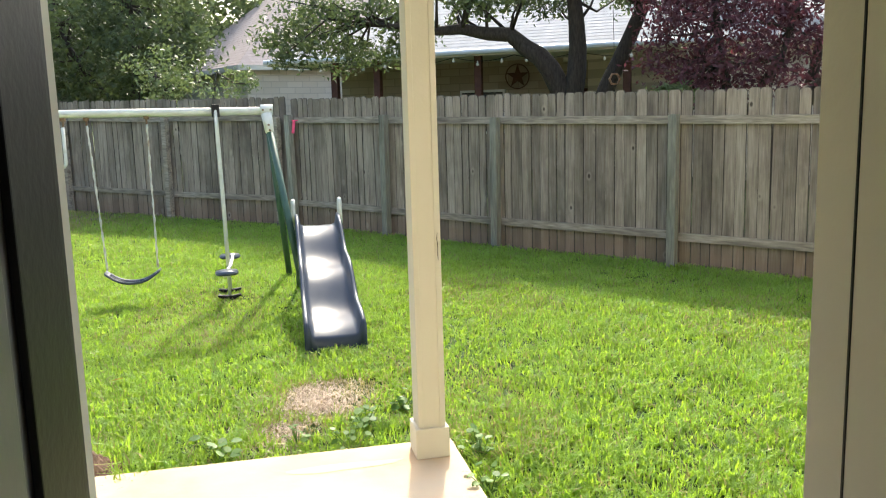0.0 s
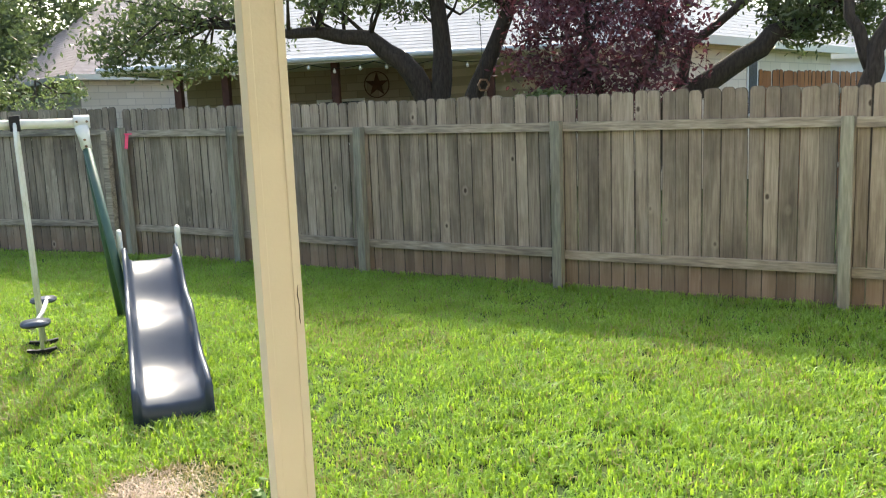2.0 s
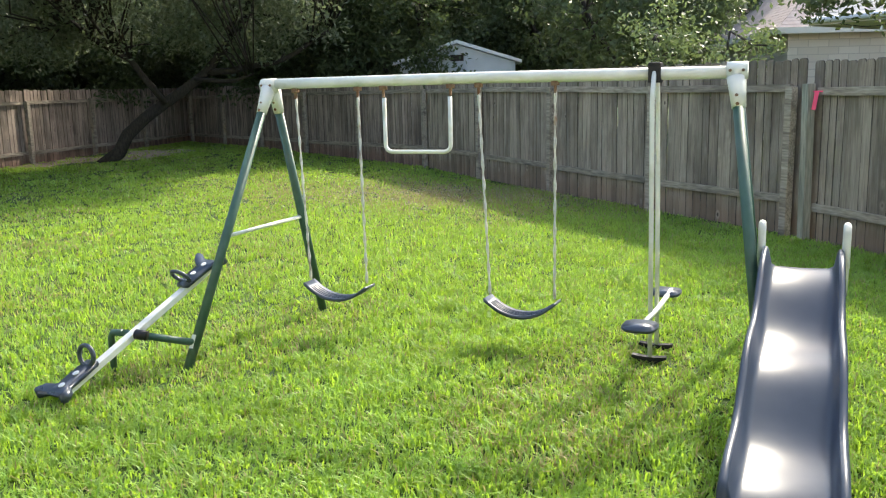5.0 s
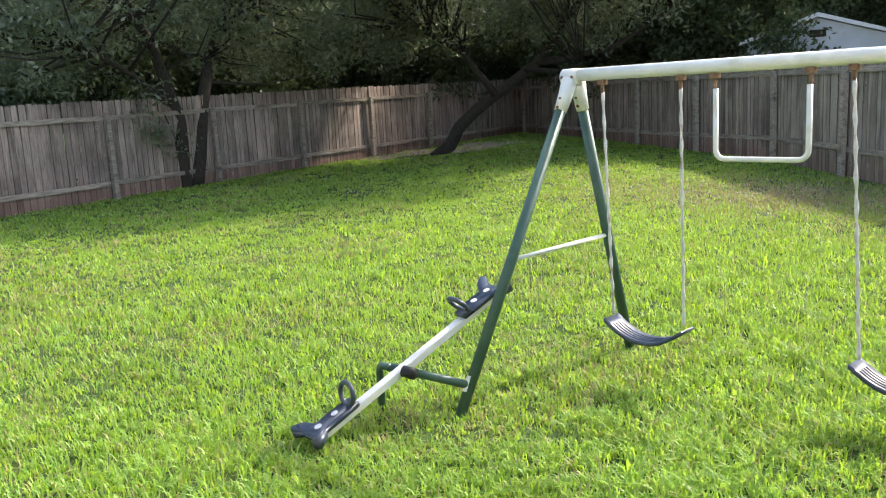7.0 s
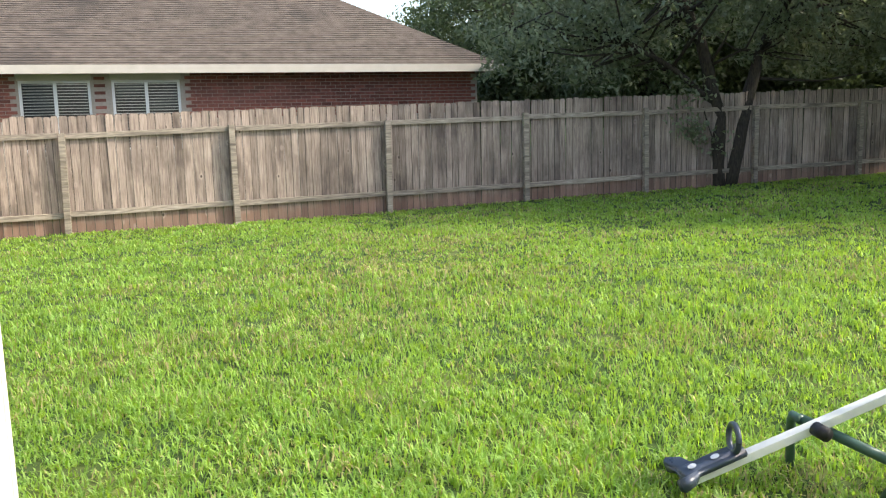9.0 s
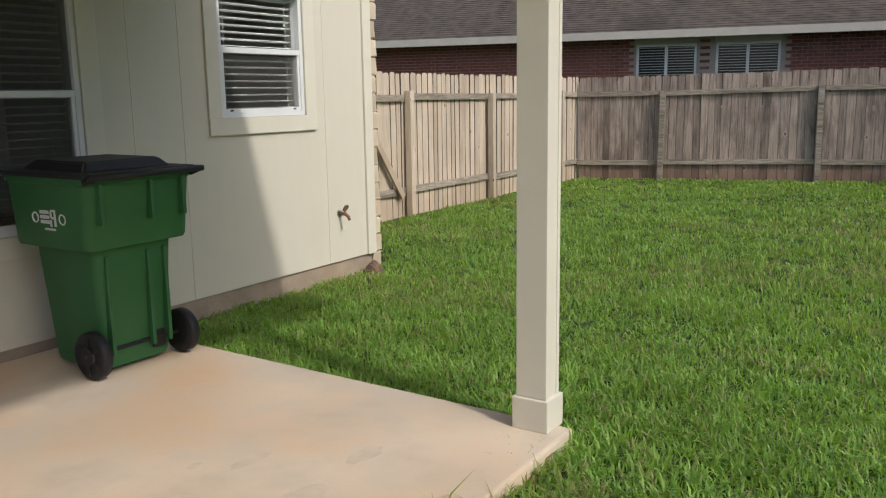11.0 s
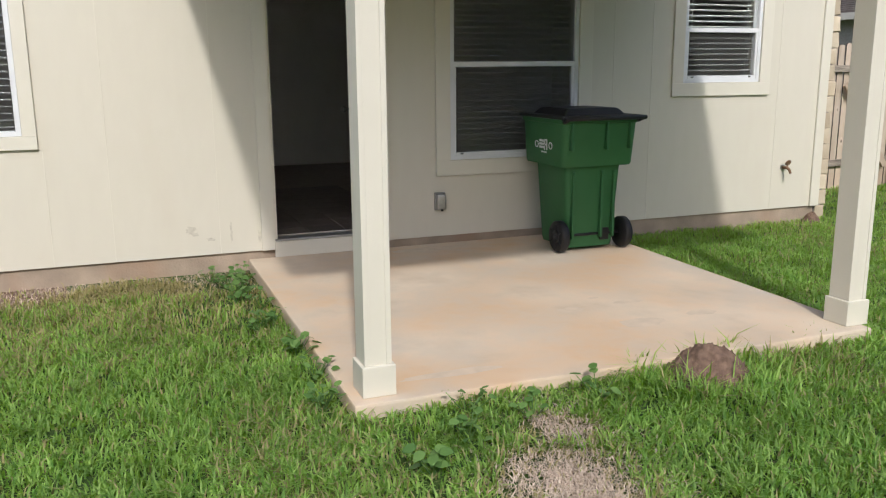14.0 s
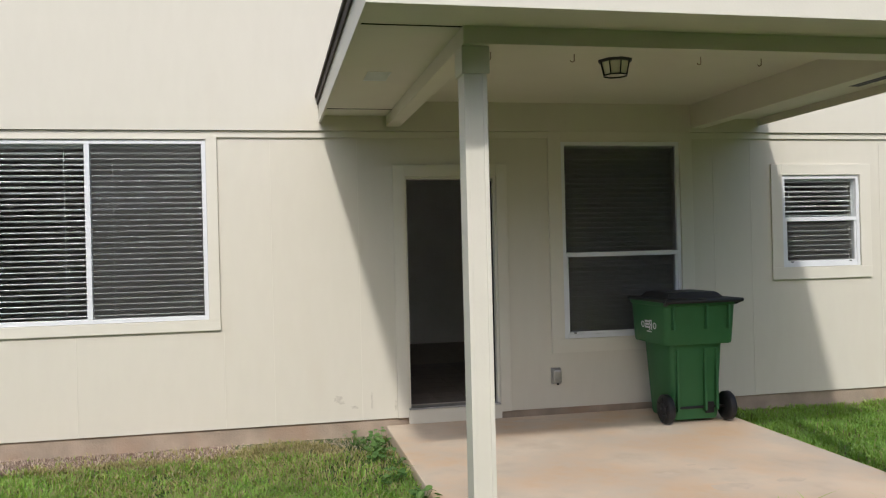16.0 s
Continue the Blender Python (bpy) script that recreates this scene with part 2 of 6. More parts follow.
DIRT = surf("red_brown_dirt", (0.10, 0.063, 0.045), (0.22, 0.145, 0.105), 22, 0.95, 0.9, 45)
STRAWDIRT = surf("straw_littered_dirt", (0.18, 0.135, 0.105), (0.40, 0.31, 0.25), 34, 0.95, 0.9, 70)
BARK = surf("oak_bark", (0.022, 0.018, 0.015), (0.06, 0.05, 0.04), 14, 0.95, 0.9, 30, stretch=(3, 3, 0.7))
GREENPAINT = surf("dark_green_steel", (0.035, 0.085, 0.06), (0.05, 0.11, 0.08), 12, 0.45, 0.05, 120, stain=(0.09, 0.12, 0.10),
                  stain_scale=4, stain_cut=(0.55, 0.8), spec=0.5)
WHITEPAINT = surf("weathered_white_steel", (0.62, 0.63, 0.56), (0.74, 0.75, 0.70), 9, 0.5, 0.08, 90, stain=(0.42, 0.44, 0.28),
                  stain_scale=5, stain_cut=(0.58, 0.8), spec=0.5)
NAVY = surf("navy_moulded_plastic", (0.035, 0.05, 0.075), (0.045, 0.06, 0.09), 6, 0.3, 0.03, 60, spec=0.6)
SLIDEBLUE = surf("slate_blue_slide_plastic", (0.036, 0.05, 0.078), (0.046, 0.062, 0.092), 5, 0.32, 0.02, 14, spec=0.28)
BLACK = surf("black_plastic", (0.012, 0.012, 0.013), (0.02, 0.02, 0.022), 8, 0.5, 0.08, 90)
CHAIN = surf("white_coated_chain", (0.50, 0.50, 0.46), (0.68, 0.67, 0.62), 30, 0.5, 0.3, 120, stain=(0.25, 0.15, 0.09), stain_scale=9,
             stain_cut=(0.56, 0.7))
RUST = surf("rusty_steel", (0.16, 0.08, 0.04), (0.30, 0.20, 0.13), 40, 0.8, 0.4, 120, metal=0.3)
STEEL = surf("grey_cast_metal", (0.32, 0.32, 0.31), (0.45, 0.45, 0.43), 20, 0.4, 0.05, 120, metal=0.8)
BINGREEN = surf("green_bin_plastic", (0.034, 0.125, 0.045), (0.042, 0.145, 0.054), 3, 0.55, 0.06, 140, stain=(0.04, 0.13, 0.05),
                stain_scale=2)
BINLID = surf("black_lid_plastic", (0.018, 0.018, 0.02), (0.028, 0.028, 0.03), 3, 0.5, 0.05, 140)
BRICK = surf("red_brick", (0.13, 0.045, 0.035), (0.22, 0.085, 0.065), 14, 0.9, 0.4, 70, vary=0.35)
MORTAR = surf("grey_mortar", (0.30, 0.26, 0.23), (0.38, 0.34, 0.30), 20, 0.95, 0.3, 90)
SHINGLE = surf("brown_grey_shingle", (0.072, 0.058, 0.049), (0.13, 0.107, 0.09), 5, 0.95, 0.5, 70, stretch=(1, 1, 1), stain=(0.05, 0.042, 0.037),
               stain_scale=0.5)
PINKSHINGLE = surf("pinkish_grey_shingle", (0.32, 0.26, 0.235), (0.42, 0.35, 0.32), 5, 0.95, 0.3, 50)
GREYSHINGLE = surf("light_grey_shingle", (0.36, 0.35, 0.335), (0.46, 0.445, 0.43), 5, 0.95, 0.3, 50)
STONE = surf("tan_limestone", (0.42, 0.34, 0.24), (0.58, 0.50, 0.38), 3, 0.9, 0.4, 40, vary=0.15)
ROOMPAINT = surf("indoor_grey_paint", (0.72, 0.69, 0.64), (0.76, 0.73, 0.68), 3, 0.8, 0.03, 90)
TILE = surf("dark_slate_tile", (0.10, 0.085, 0.075), (0.17, 0.15, 0.13), 6, 0.45, 0.1, 40, vary=0.15)
DOORPAINT = surf("grey_door_paint", (0.21, 0.205, 0.20), (0.26, 0.255, 0.25), 3, 0.45, 0.05, 60)
SHEDPAINT = surf("pale_blue_shed_paint", (0.50, 0.54, 0.58), (0.58, 0.62, 0.66), 3, 0.7, 0.05, 50)
REDPOST = surf("dark_red_brown_post", (0.07, 0.03, 0.022), (0.11, 0.05, 0.035), 8, 0.8, 0.2, 40)
PINK = surf("pink_flagging_tape", (0.75, 0.06, 0.16), (0.85, 0.10, 0.22), 5, 0.4, 0.05, 40)
GLASS = glass("window_glass")


def coursed(name, c1, c2, mortar):
    """Rough stone blocks in courses, for walls that stay far off."""
    m = surf(name, c1, c2, 3, 0.9, 0.4, 40)
    nt = m.node_tree
    n = nt.nodes
    tc = n.new("ShaderNodeTexCoord")
    mp = n.new("ShaderNodeMapping")
    mp.inputs["Rotation"].default_value = (radians(90), 0, 0)
    link(nt, tc.outputs["Object"], mp.inputs["Vector"])
    bt = n.new("ShaderNodeTexBrick")
    bt.inputs["Scale"].default_value = 1.0
    bt.inputs["Brick Width"].default_value = 0.52
    bt.inputs["Row Height"].default_value = 0.19
    bt.inputs["Mortar Size"].default_value = 0.012
    bt.inputs["Color1"].default_value = (*c1, 1)
    bt.inputs["Color2"].default_value = (*c2, 1)
    bt.inputs["Mortar"].default_value = (*mortar, 1)
    link(nt, mp.outputs[0], bt.inputs["Vector"])
    link(nt, bt.outputs["Color"], n["Principled BSDF"].inputs["Base Color"])
    return m


# same tan stone twice: porch shade darkens the first, sunlight is mixed into the second
SHADEBLOCKS = coursed("shaded_limestone_blocks", (0.27, 0.23, 0.175), (0.37, 0.32, 0.25), (0.24, 0.20, 0.16))
LITBLOCKS = coursed("lit_limestone_blocks", (0.60, 0.54, 0.44), (0.68, 0.62, 0.52), (0.50, 0.45, 0.37))
SCREEN = bpy.data.materials.new("dark_insect_screen")
SCREEN.use_nodes = True
_n = SCREEN.node_tree
_t, _m = _n.nodes.new("ShaderNodeBsdfTransparent"), _n.nodes.new("ShaderNodeMixShader")
_m.inputs[0].default_value = 0.17
_n.nodes["Principled BSDF"].inputs["Base Color"].default_value = (0.08, 0.076, 0.072, 1)
_n.nodes["Principled BSDF"].inputs["Roughness"].default_value = 0.8
link(_n, _t.outputs[0], _m.inputs[1])
link(_n, _n.nodes["Principled BSDF"].outputs[0], _m.inputs[2])
link(_n, _m.outputs[0], _n.nodes["Material Output"].inputs["Surface"])
SCUFF = surf("grey_wall_scuff", (0.43, 0.40, 0.33), (0.60, 0.56, 0.47), 45, 0.85, 0.05, 90)
STAIN = surf("grey_concrete_stain", (0.50, 0.415, 0.32), (0.58, 0.475, 0.365), 14, 0.85, 0.1, 100)
GREYTRIM = surf("tan_fascia_paint", (0.42, 0.39, 0.34), (0.48, 0.45, 0.40), 4, 0.7, 0.05, 60)
DARKGLASS = surf("dark_window_glass", (0.02, 0.022, 0.024), (0.03, 0.032, 0.034), 2, 0.12, 0.0, 10, spec=0.6)
BULB = surf("frosted_bulb", (0.70, 0.66, 0.55), (0.76, 0.72, 0.62), 6, 0.3, 0.0, 20)
GRASS = foliage("lawn_grass", (0.058, 0.155, 0.034), (0.335, 0.49, 0.135), (0.48, 0.70, 0.055), 0.24, 0.45, 0.45, 2.4, 0.40)
DRYGRASS = foliage("dry_grass", (0.26, 0.23, 0.09), (0.46, 0.40, 0.20), (0.40, 0.36, 0.14), 0.2, 0.7, 0.35)
OAKLEAF = foliage("live_oak_leaf", (0.022, 0.036, 0.018), (0.105, 0.135, 0.072), (0.13, 0.18, 0.06), 0.3, 0.5, 0.36)
# oak leaf again, paler: backlit haze put into the colour for the yard oaks
LITOAKLEAF = foliage("backlit_grey_oak_leaf", (0.05, 0.07, 0.045), (0.23, 0.27, 0.18), (0.22, 0.27, 0.13), 0.4, 0.45, 0.42)
PALELEAF = foliage("pale_shrub_leaf", (0.08, 0.12, 0.05), (0.20, 0.25, 0.125), (0.18, 0.24, 0.08), 0.3, 0.45, 0.35)
PLUMLEAF = foliage("purple_plum_leaf", (0.035, 0.018, 0.024), (0.14, 0.07, 0.085), (0.20, 0.05, 0.07), 0.25, 0.5, 0.3)
STRAW = foliage("cut_straw", (0.41, 0.315, 0.24), (0.67, 0.55, 0.43), (0.3, 0.23, 0.17), 0.2, 0.7, 0.05)
WEEDLEAF = foliage("broad_weed_leaf", (0.09, 0.19, 0.05), (0.19, 0.32, 0.09), (0.16, 0.30, 0.05), 0.3, 0.5, 0.35)


# ---- mesh helpers ----
def part(name, bm, material, parent=None, label="", smooth=False, sharp=None):
    """Links a bmesh as one mesh object, under its thing or part."""
    me = bpy.data.meshes.new(name)
    bm.normal_update()
    if sharp:
        for e in bm.edges:
            e.smooth = e.calc_face_angle(0) < radians(sharp)
    bm.to_mesh(me)
    bm.free()
    me.materials.append(material)
    if smooth:
        me.polygons.foreach_set("use_smooth", [True] * len(me.polygons))
    ob = new(name, me)
    if parent:
        ob.parent = parent
    if label:
        ob["label"] = label
    return ob


def shared(name, me, parent, m):
    """Another object on the same mesh data, as a piece of its parent."""
    ob = new(name, me)
    ob.parent = parent
    ob.matrix_basis = m
    return ob


def thing(name, label, category, m=None, group="", kind=""):
    e = new(name)
    e.empty_display_size = 0.1
    if m is not None:
        e.matrix_basis = m
    return tagged(e, label, category, group, kind)


def box(bm, lo, hi, bevel=0.0, m=None):
    c = [(a + b) / 2 for a, b in zip(lo, hi)]
    s = [abs(b - a) for a, b in zip(lo, hi)]
    mat = Matrix.Translation(c) @ Matrix.Diagonal((*s, 1))
    if m is not None:
        mat = m @ mat
    r = bmesh.ops.create_cube(bm, size=1, matrix=mat)
    if bevel:
        es = list({e for v in r["verts"] for e in v.link_edges})
        bmesh.ops.bevel(bm, geom=es, offset=bevel, segments=2, affect="EDGES", profile=0.6)
    return bm


def boxes(*specs, bevel=0.0):
    bm = bmesh.new()
    for lo, hi in specs:
        box(bm, lo, hi, bevel)
    return bm


def tube(bm, pts, radii, seg=10, caps=True):
    """A tube of changing radius along a line of points."""
    pts = [Vector(p) for p in pts]
    if not hasattr(radii, "__len__"):
        radii = [radii] * len(pts)
    rings = []
    ref = None
    for i, p in enumerate(pts):
        d = (pts[min(i + 1, len(pts) - 1)] - pts[max(i - 1, 0)]).normalized()
        if ref is None:
            ref = Vector((0, 0, 1)) if abs(d.z) < 0.9 else Vector((1, 0, 0))
        u = d.cross(ref).normalized()
        v = u.cross(d).normalized()
        ref = v
        rings.append([bm.verts.new(p + radii[i] * (math.cos(a) * u + math.sin(a) * v))
                      for a in (2 * math.pi * k / seg for k in range(seg))])
    for a, b in zip(rings, rings[1:]):
        for k in range(seg):
            bm.faces.new((a[k], a[(k + 1) % seg], b[(k + 1) % seg], b[k]))
    if caps:
        bm.faces.new(rings[0][::-1])
        bm.faces.new(rings[-1])
    return bm


def arc(c, r, a0, a1, n, u=(1, 0, 0), v=(0, 0, 1)):
    c, u, v = Vector(c), Vector(u), Vector(v)
    return [c + r * (math.cos(a) * u + math.sin(a) * v) for a in (radians(a0 + (a1 - a0) * k / n) for k in range(n + 1))]


def lathe(bm, profile, seg=16, m=None):
    """Turns a profile of (radius, height) about z."""
    m = m or Matrix()
    rings = [[bm.verts.new(m @ Vector((r * math.cos(a), r * math.sin(a), h))) for a in (2 * math.pi * k / seg for k in range(seg))]
             for r, h in profile]
    for a, b in zip(rings, rings[1:]):
        for k in range(seg):
            bm.faces.new((a[k], a[(k + 1) % seg], b[(k + 1) % seg], b[k]))
    bm.faces.new(rings[0][::-1])
    bm.faces.new(rings[-1])
    return bm


def prism(bm, outline, depth, m=None):
    """A flat outline (x, z) pushed back along y by depth."""
    m = m or Matrix()
    f = [bm.verts.new(m @ Vector((x, 0, z))) for x, z in outline]
    b = [bm.verts.new(m @ Vector((x, depth, z))) for x, z in outline]
    bm.faces.new(f)
    bm.faces.new(b[::-1])
    k = len(f)
    for i in range(k):
        bm.faces.new((f[i], b[i], b[(i + 1) % k], f[(i + 1) % k]))
    bmesh.ops.recalc_face_normals(bm, faces=bm.faces)
    return bm


def fast_mesh(name, V, F):
    """A mesh from arrays of places and faces of one size."""
    me = bpy.data.meshes.new(name)
    n, k = F.shape
    me.vertices.add(len(V))
    me.vertices.foreach_set("co", np.ascontiguousarray(V, dtype=np.float32).ravel())
    me.loops.add(n * k)
    me.loops.foreach_set("vertex_index", np.ascontiguousarray(F, dtype=np.int32).ravel())
    me.polygons.add(n)
    me.polygons.foreach_set("loop_start", np.arange(0, n * k, k, dtype=np.int32))
    me.update(calc_edges=True)
    return me


def wall_with_openings(bm, x0, x1, z0, z1, holes, y_front, y_back):
    """A wall along x with through openings (x0, x1, z0, z1)."""
    xs = sorted({x0, x1, *[h[0] for h in holes], *[h[1] for h in holes]})
    zs = sorted({z0, z1, *[h[2] for h in holes], *[h[3] for h in holes]})
    solid = {}
    for i in range(len(xs) - 1):
        for j in range(len(zs) - 1):
            cx, cz = (xs[i] + xs[i + 1]) / 2, (zs[j] + zs[j + 1]) / 2
            solid[i, j] = not any(h[0] < cx < h[1] and h[2] < cz < h[3] for h in holes)
    vs = {}

    def v(i, j, y):
        if (i, j, y) not in vs:
            vs[i, j, y] = bm.verts.new((xs[i], y, zs[j]))
        return vs[i, j, y]
    for (i, j), s in solid.items():
        if not s:
            continue
        for y in (y_front, y_back):
            bm.faces.new((v(i, j, y), v(i + 1, j, y), v(i + 1, j + 1, y), v(i, j + 1, y)))
        for a, b, side in (((i, j), (i + 1, j), (i, j - 1)), ((i, j + 1), (i + 1, j + 1), (i, j + 1)),
                           ((i, j), (i, j + 1), (i - 1, j)), ((i + 1, j), (i + 1, j + 1), (i + 1, j))):
            if not solid.get(side, False):
                bm.faces.new((v(*a, y_front), v(*b, y_front), v(*b, y_back), v(*a, y_back)))
    bmesh.ops.recalc_face_normals(bm, faces=bm.faces)
    return bm


def lawn_height(x, y):
    """The lawn rises gently towards the far corner, with a shallow hollow under the swing set."""
    k = np.clip((-x - 5) / 9, 0, 1)
    dip = 0.085 * np.exp(-((x + 4.0) / 2.0) ** 2 - ((y - 6.3) / 2.0) ** 2)
    rise = np.clip(y - 4, 0, 22)
    return -0.10 + 0.07 * k * np.clip((y + 2) / 8, 0, 1) + (0.013 + 0.007 * k) * rise - dip


# ---- ground ----
gx = np.concatenate([[-400, -120, -50], np.arange(-30, 20.1, 0.5), [40, 120, 400]])
gy = np.concatenate([[-400, -120, -40], np.arange(-12, 32.1, 0.5), [50, 120, 400]])
GX, GY = np.meshgrid(gx, gy)
GZ = lawn_height(GX, GY) + 0.012 * np.sin(GX * 1.7) * np.cos(GY * 1.3)
k = len(gx)
idx = np.arange(len(gx) * len(gy)).reshape(len(gy), k)
ground = new("ground", fast_mesh("ground", np.stack([GX.ravel(), GY.ravel(), GZ.ravel()], 1),
             np.stack([idx[:-1, :-1].ravel(), idx[:-1, 1:].ravel(), idx[1:, 1:].ravel(), idx[1:, :-1].ravel()], 1)))
ground.data.materials.append(SOIL)
tagged(ground, "dark lawn soil under green grass", "ground", kind="structure")

# ---- our house ----
DOOR = (-0.85, 0.0, 0.14, 2.225)
BIGWIN = (-2.69, -1.49, 0.70, 2.545)
SMALLWIN = (-4.655, -3.785, 1.305, 2.215)
LEFTWIN = (1.72, 3.645, 1.01, 2.555)
wall_south = tagged(part("wall_south", wall_with_openings(bmesh.new(), -5.5, 9.0, 0.06, 2.60,
                    [DOOR, BIGWIN, SMALLWIN, LEFTWIN], 0.0, -0.16), SIDING),
                    "cream painted vertical panel siding wall", "wall", kind="structure")
tagged(part("wall_upper", boxes(((-5.55, -0.16, 2.635), (9.0, 0.045, 5.4))), SIDING),
       "cream siding gable band above the window line", "wall", kind="structure")
tagged(part("trim", boxes(((-5.5, 0.001, 2.575), (0.80, 0.02, 2.632)), ((0.80, 0.001, 2.575), (9.0, 0.02, 2.632)), bevel=0.002), TRIM),
       "cream frieze board under the upper wall", "trim", kind="structure")
tagged(part("foundation", boxes(((-5.48, -0.2, -0.4), (9.0, -0.02, 0.058))), CEMENT),
       "stained concrete foundation edge below the siding", "foundation", kind="structure")
tagged(part("trim_corner", boxes(((-5.51, 0.001, 0.06), (-5.40, 0.022, 2.632)), bevel=0.003), TRIM),
       "cream corner board of the house", "trim", kind="structure")
# panel joints, thin battens of shadow cut by narrow raised strips
for x in (0.42, 1.18, 1.60, 2.8, 4.0, -3.05, -3.45, -4.9):
    z1 = 0.9 if 1.55 < x < 3.7 else 2.575
    if SMALLWIN[0] - 0.1 < x < SMALLWIN[1] + 0.14:
        z1 = 1.2
    tagged(part("siding_joint", boxes(((x - 0.004, 0.0005, 0.062), (x + 0.004, 0.004, z1)), bevel=0.001), TRIM, wall_south), "")
# side wall of stone
side = thing("wall_west", "tan rough stone side wall of the house", "wall", kind="structure")
part("core", boxes(((-5.595, -9.0, -0.3), (-5.502, -0.035, 5.4))), MORTAR, side)
rng = random.Random(4)
stone_meshes = []
for v in range(6):
    w, h = rng.choice((0.2, 0.28, 0.36)), 0.15
    b = box(bmesh.new(), (-0.035, -w / 2, 0.004), (0.09, w / 2, h), 0.012)
    for q in b.verts:
        q.co += Vector((rng.uniform(-1, 1) * 0.012, rng.uniform(-1, 1) * 0.006, rng.uniform(-1, 1) * 0.006))
    me = bpy.data.meshes.new("stone")
    b.to_mesh(me)
    b.free()
    me.materials.append(STONE)
    stone_meshes.append((me, w))
for row in range(20):
    y = -0.02
    while y > -2.2:
        me, w = rng.choice(stone_meshes)
        shared("stone", me, side, pose(-5.60 + rng.uniform(-.012, .012), y - w / 2, -0.1 + row * 0.156))
        y -= w + 0.012
# room behind the door, kept dim by its walls
tagged(part("wall_room", wall_with_openings(bmesh.new(), -5.3, 5.3, 0.0, 2.75, [DOOR, BIGWIN, SMALLWIN, LEFTWIN], -0.165, -0.18), ROOMPAINT),
       "grey painted inside face of the outer wall", "wall", kind="structure")
tagged(part("wall_room_back", boxes(((-5.3, -5.4, 0), (5.3, -5.3, 2.75)), ((-5.35, -5.3, 0), (-5.3, -0.165, 2.75)),
       ((5.3, -5.3, 0), (5.35, -0.165, 2.75)))
       , ROOMPAINT), "grey painted room walls", "wall", kind="structure")
tagged(part("ceiling_room", boxes(((-5.3, -5.3, 2.72), (5.3, -0.165, 2.78))), ROOMPAINT), "plain painted ceiling", "ceiling", kind="structure")
floor = tagged(part("floor", boxes(((-5.3, -5.3, 0.0), (5.3, -0.165, 0.128)), ((-0.84, -0.165, 0.0), (-0.01, 0.0, 0.128))), MORTAR),
               "dark slate tile floor with grey joints", "floor", kind="structure")
tile = bpy.data.meshes.new("tile")
b = box(bmesh.new(), (-0.148, -0.148, 0), (0.148, 0.148, 0.008), 0.002)
b.to_mesh(tile)
b.free()
tile.materials.append(TILE)
for i in range(8):
    for j in range(9):
        shared("tile", tile, floor, pose(-1.09 + 0.303 * i, -0.33 - 0.303 * j, 0.1285))

# porch slab
slab = bmesh.new()
box(slab, (-2.87, 0.0, -0.35), (0.215, 3.12, 0.0), 0.014)
for v in slab.verts:
    if v.co.z > -0.1:
        v.co.z -= 0.009 * v.co.y
patio = tagged(part("patio_slab", slab, CONCRETE), "tan stained concrete patio slab with worn edges", "patio", kind="structure")

# doorway
door_1 = thing("door_1", "grey panelled entry door standing open into the room", "door", kind="structure")
b = bmesh.new()
box(b, (0.0, -0.022, 0), (0.035, 0.022, 2.03), 0.003, pose(-0.845, -0.10, 0.15, 0, 0, 0) @ pose(0, 0, 0, 0, 0, -93))
box(b, (0.035, -0.022, 0), (0.80, 0.022, 2.03), 0.003, pose(-0.845, -0.10, 0.15, 0, 0, -93))
part("leaf", b, DOORPAINT, door_1)
b = bmesh.new()
for x0, z0, z1 in ((0.15, 0.25, 0.85), (0.47, 0.25, 0.85), (0.15, 1.05, 1.85), (0.47, 1.05, 1.85)):
    box(b, (x0, 0.022, z0), (x0 + 0.24, 0.032, z1), 0.006, pose(-0.845, -0.10, 0.15, 0, 0, -93))
part("panel", b, DOORPAINT, door_1)
part("edge_seal", box(bmesh.new(), (0.004, 0.0225, 0.0), (0.115, 0.030, 2.03), 0.002, pose(-0.845, -0.10, 0.15, 0, 0, -93)), BLACK, door_1, "black weather seal along the hinge edge")
b = bmesh.new()
lathe(b, [(0.012, 0.0), (0.012, 0.035), (0.028, 0.045), (0.028, 0.065), (0.01, 0.075)], 14,
      pose(-0.845, -0.10, 0.15, 0, 0, -93) @ pose(0.74, 0.022, 0.95, -90))
part("door_handle", b, STEEL, door_1, "round satin metal door knob", True)
part("frame", boxes(((-0.02, -0.064, 0.14), (0.0, 0.002, 2.225)), ((-0.85, -0.064, 0.14), (-0.83, 0.002, 2.225)), ((-0.83, -0.064, 2.205), (-0.02, 0.002, 2.225)),
     ((-0.0195, -0.178, 0.14), (0.0, -0.068, 2.225)), ((-0.85, -0.178, 0.14), (-0.838, -0.072, 2.225)), ((-0.838, -0.178, 2.213), (-0.0195, -0.072, 2.225)), bevel=0.001), TRIM, door_1)
part("weatherstrip", boxes(((-0.0205, -0.068, 0.14), (0.0, -0.064, 2.19)), ((-0.85, -0.085, 0.14), (-0.822, -0.064, 2.19)), bevel=0.001), BLACK, door_1,
     "black rubber weatherstrip")
part("casing", boxes(((0.002, 0.002, 0.06), (0.105, 0.022, 2.33)), ((-0.955, 0.002, 0.06), (-0.852, 0.022, 2.33)), ((-0.852, 0.002, 2.227), (0.002, 0.022, 2.335)), bevel=0.003), TRIM, door_1)
part("threshold", boxes(((-0.85, -0.10, 0.128), (0.0, 0.03, 0.143)), bevel=0.003), STEEL, door_1, "aluminium threshold strip")
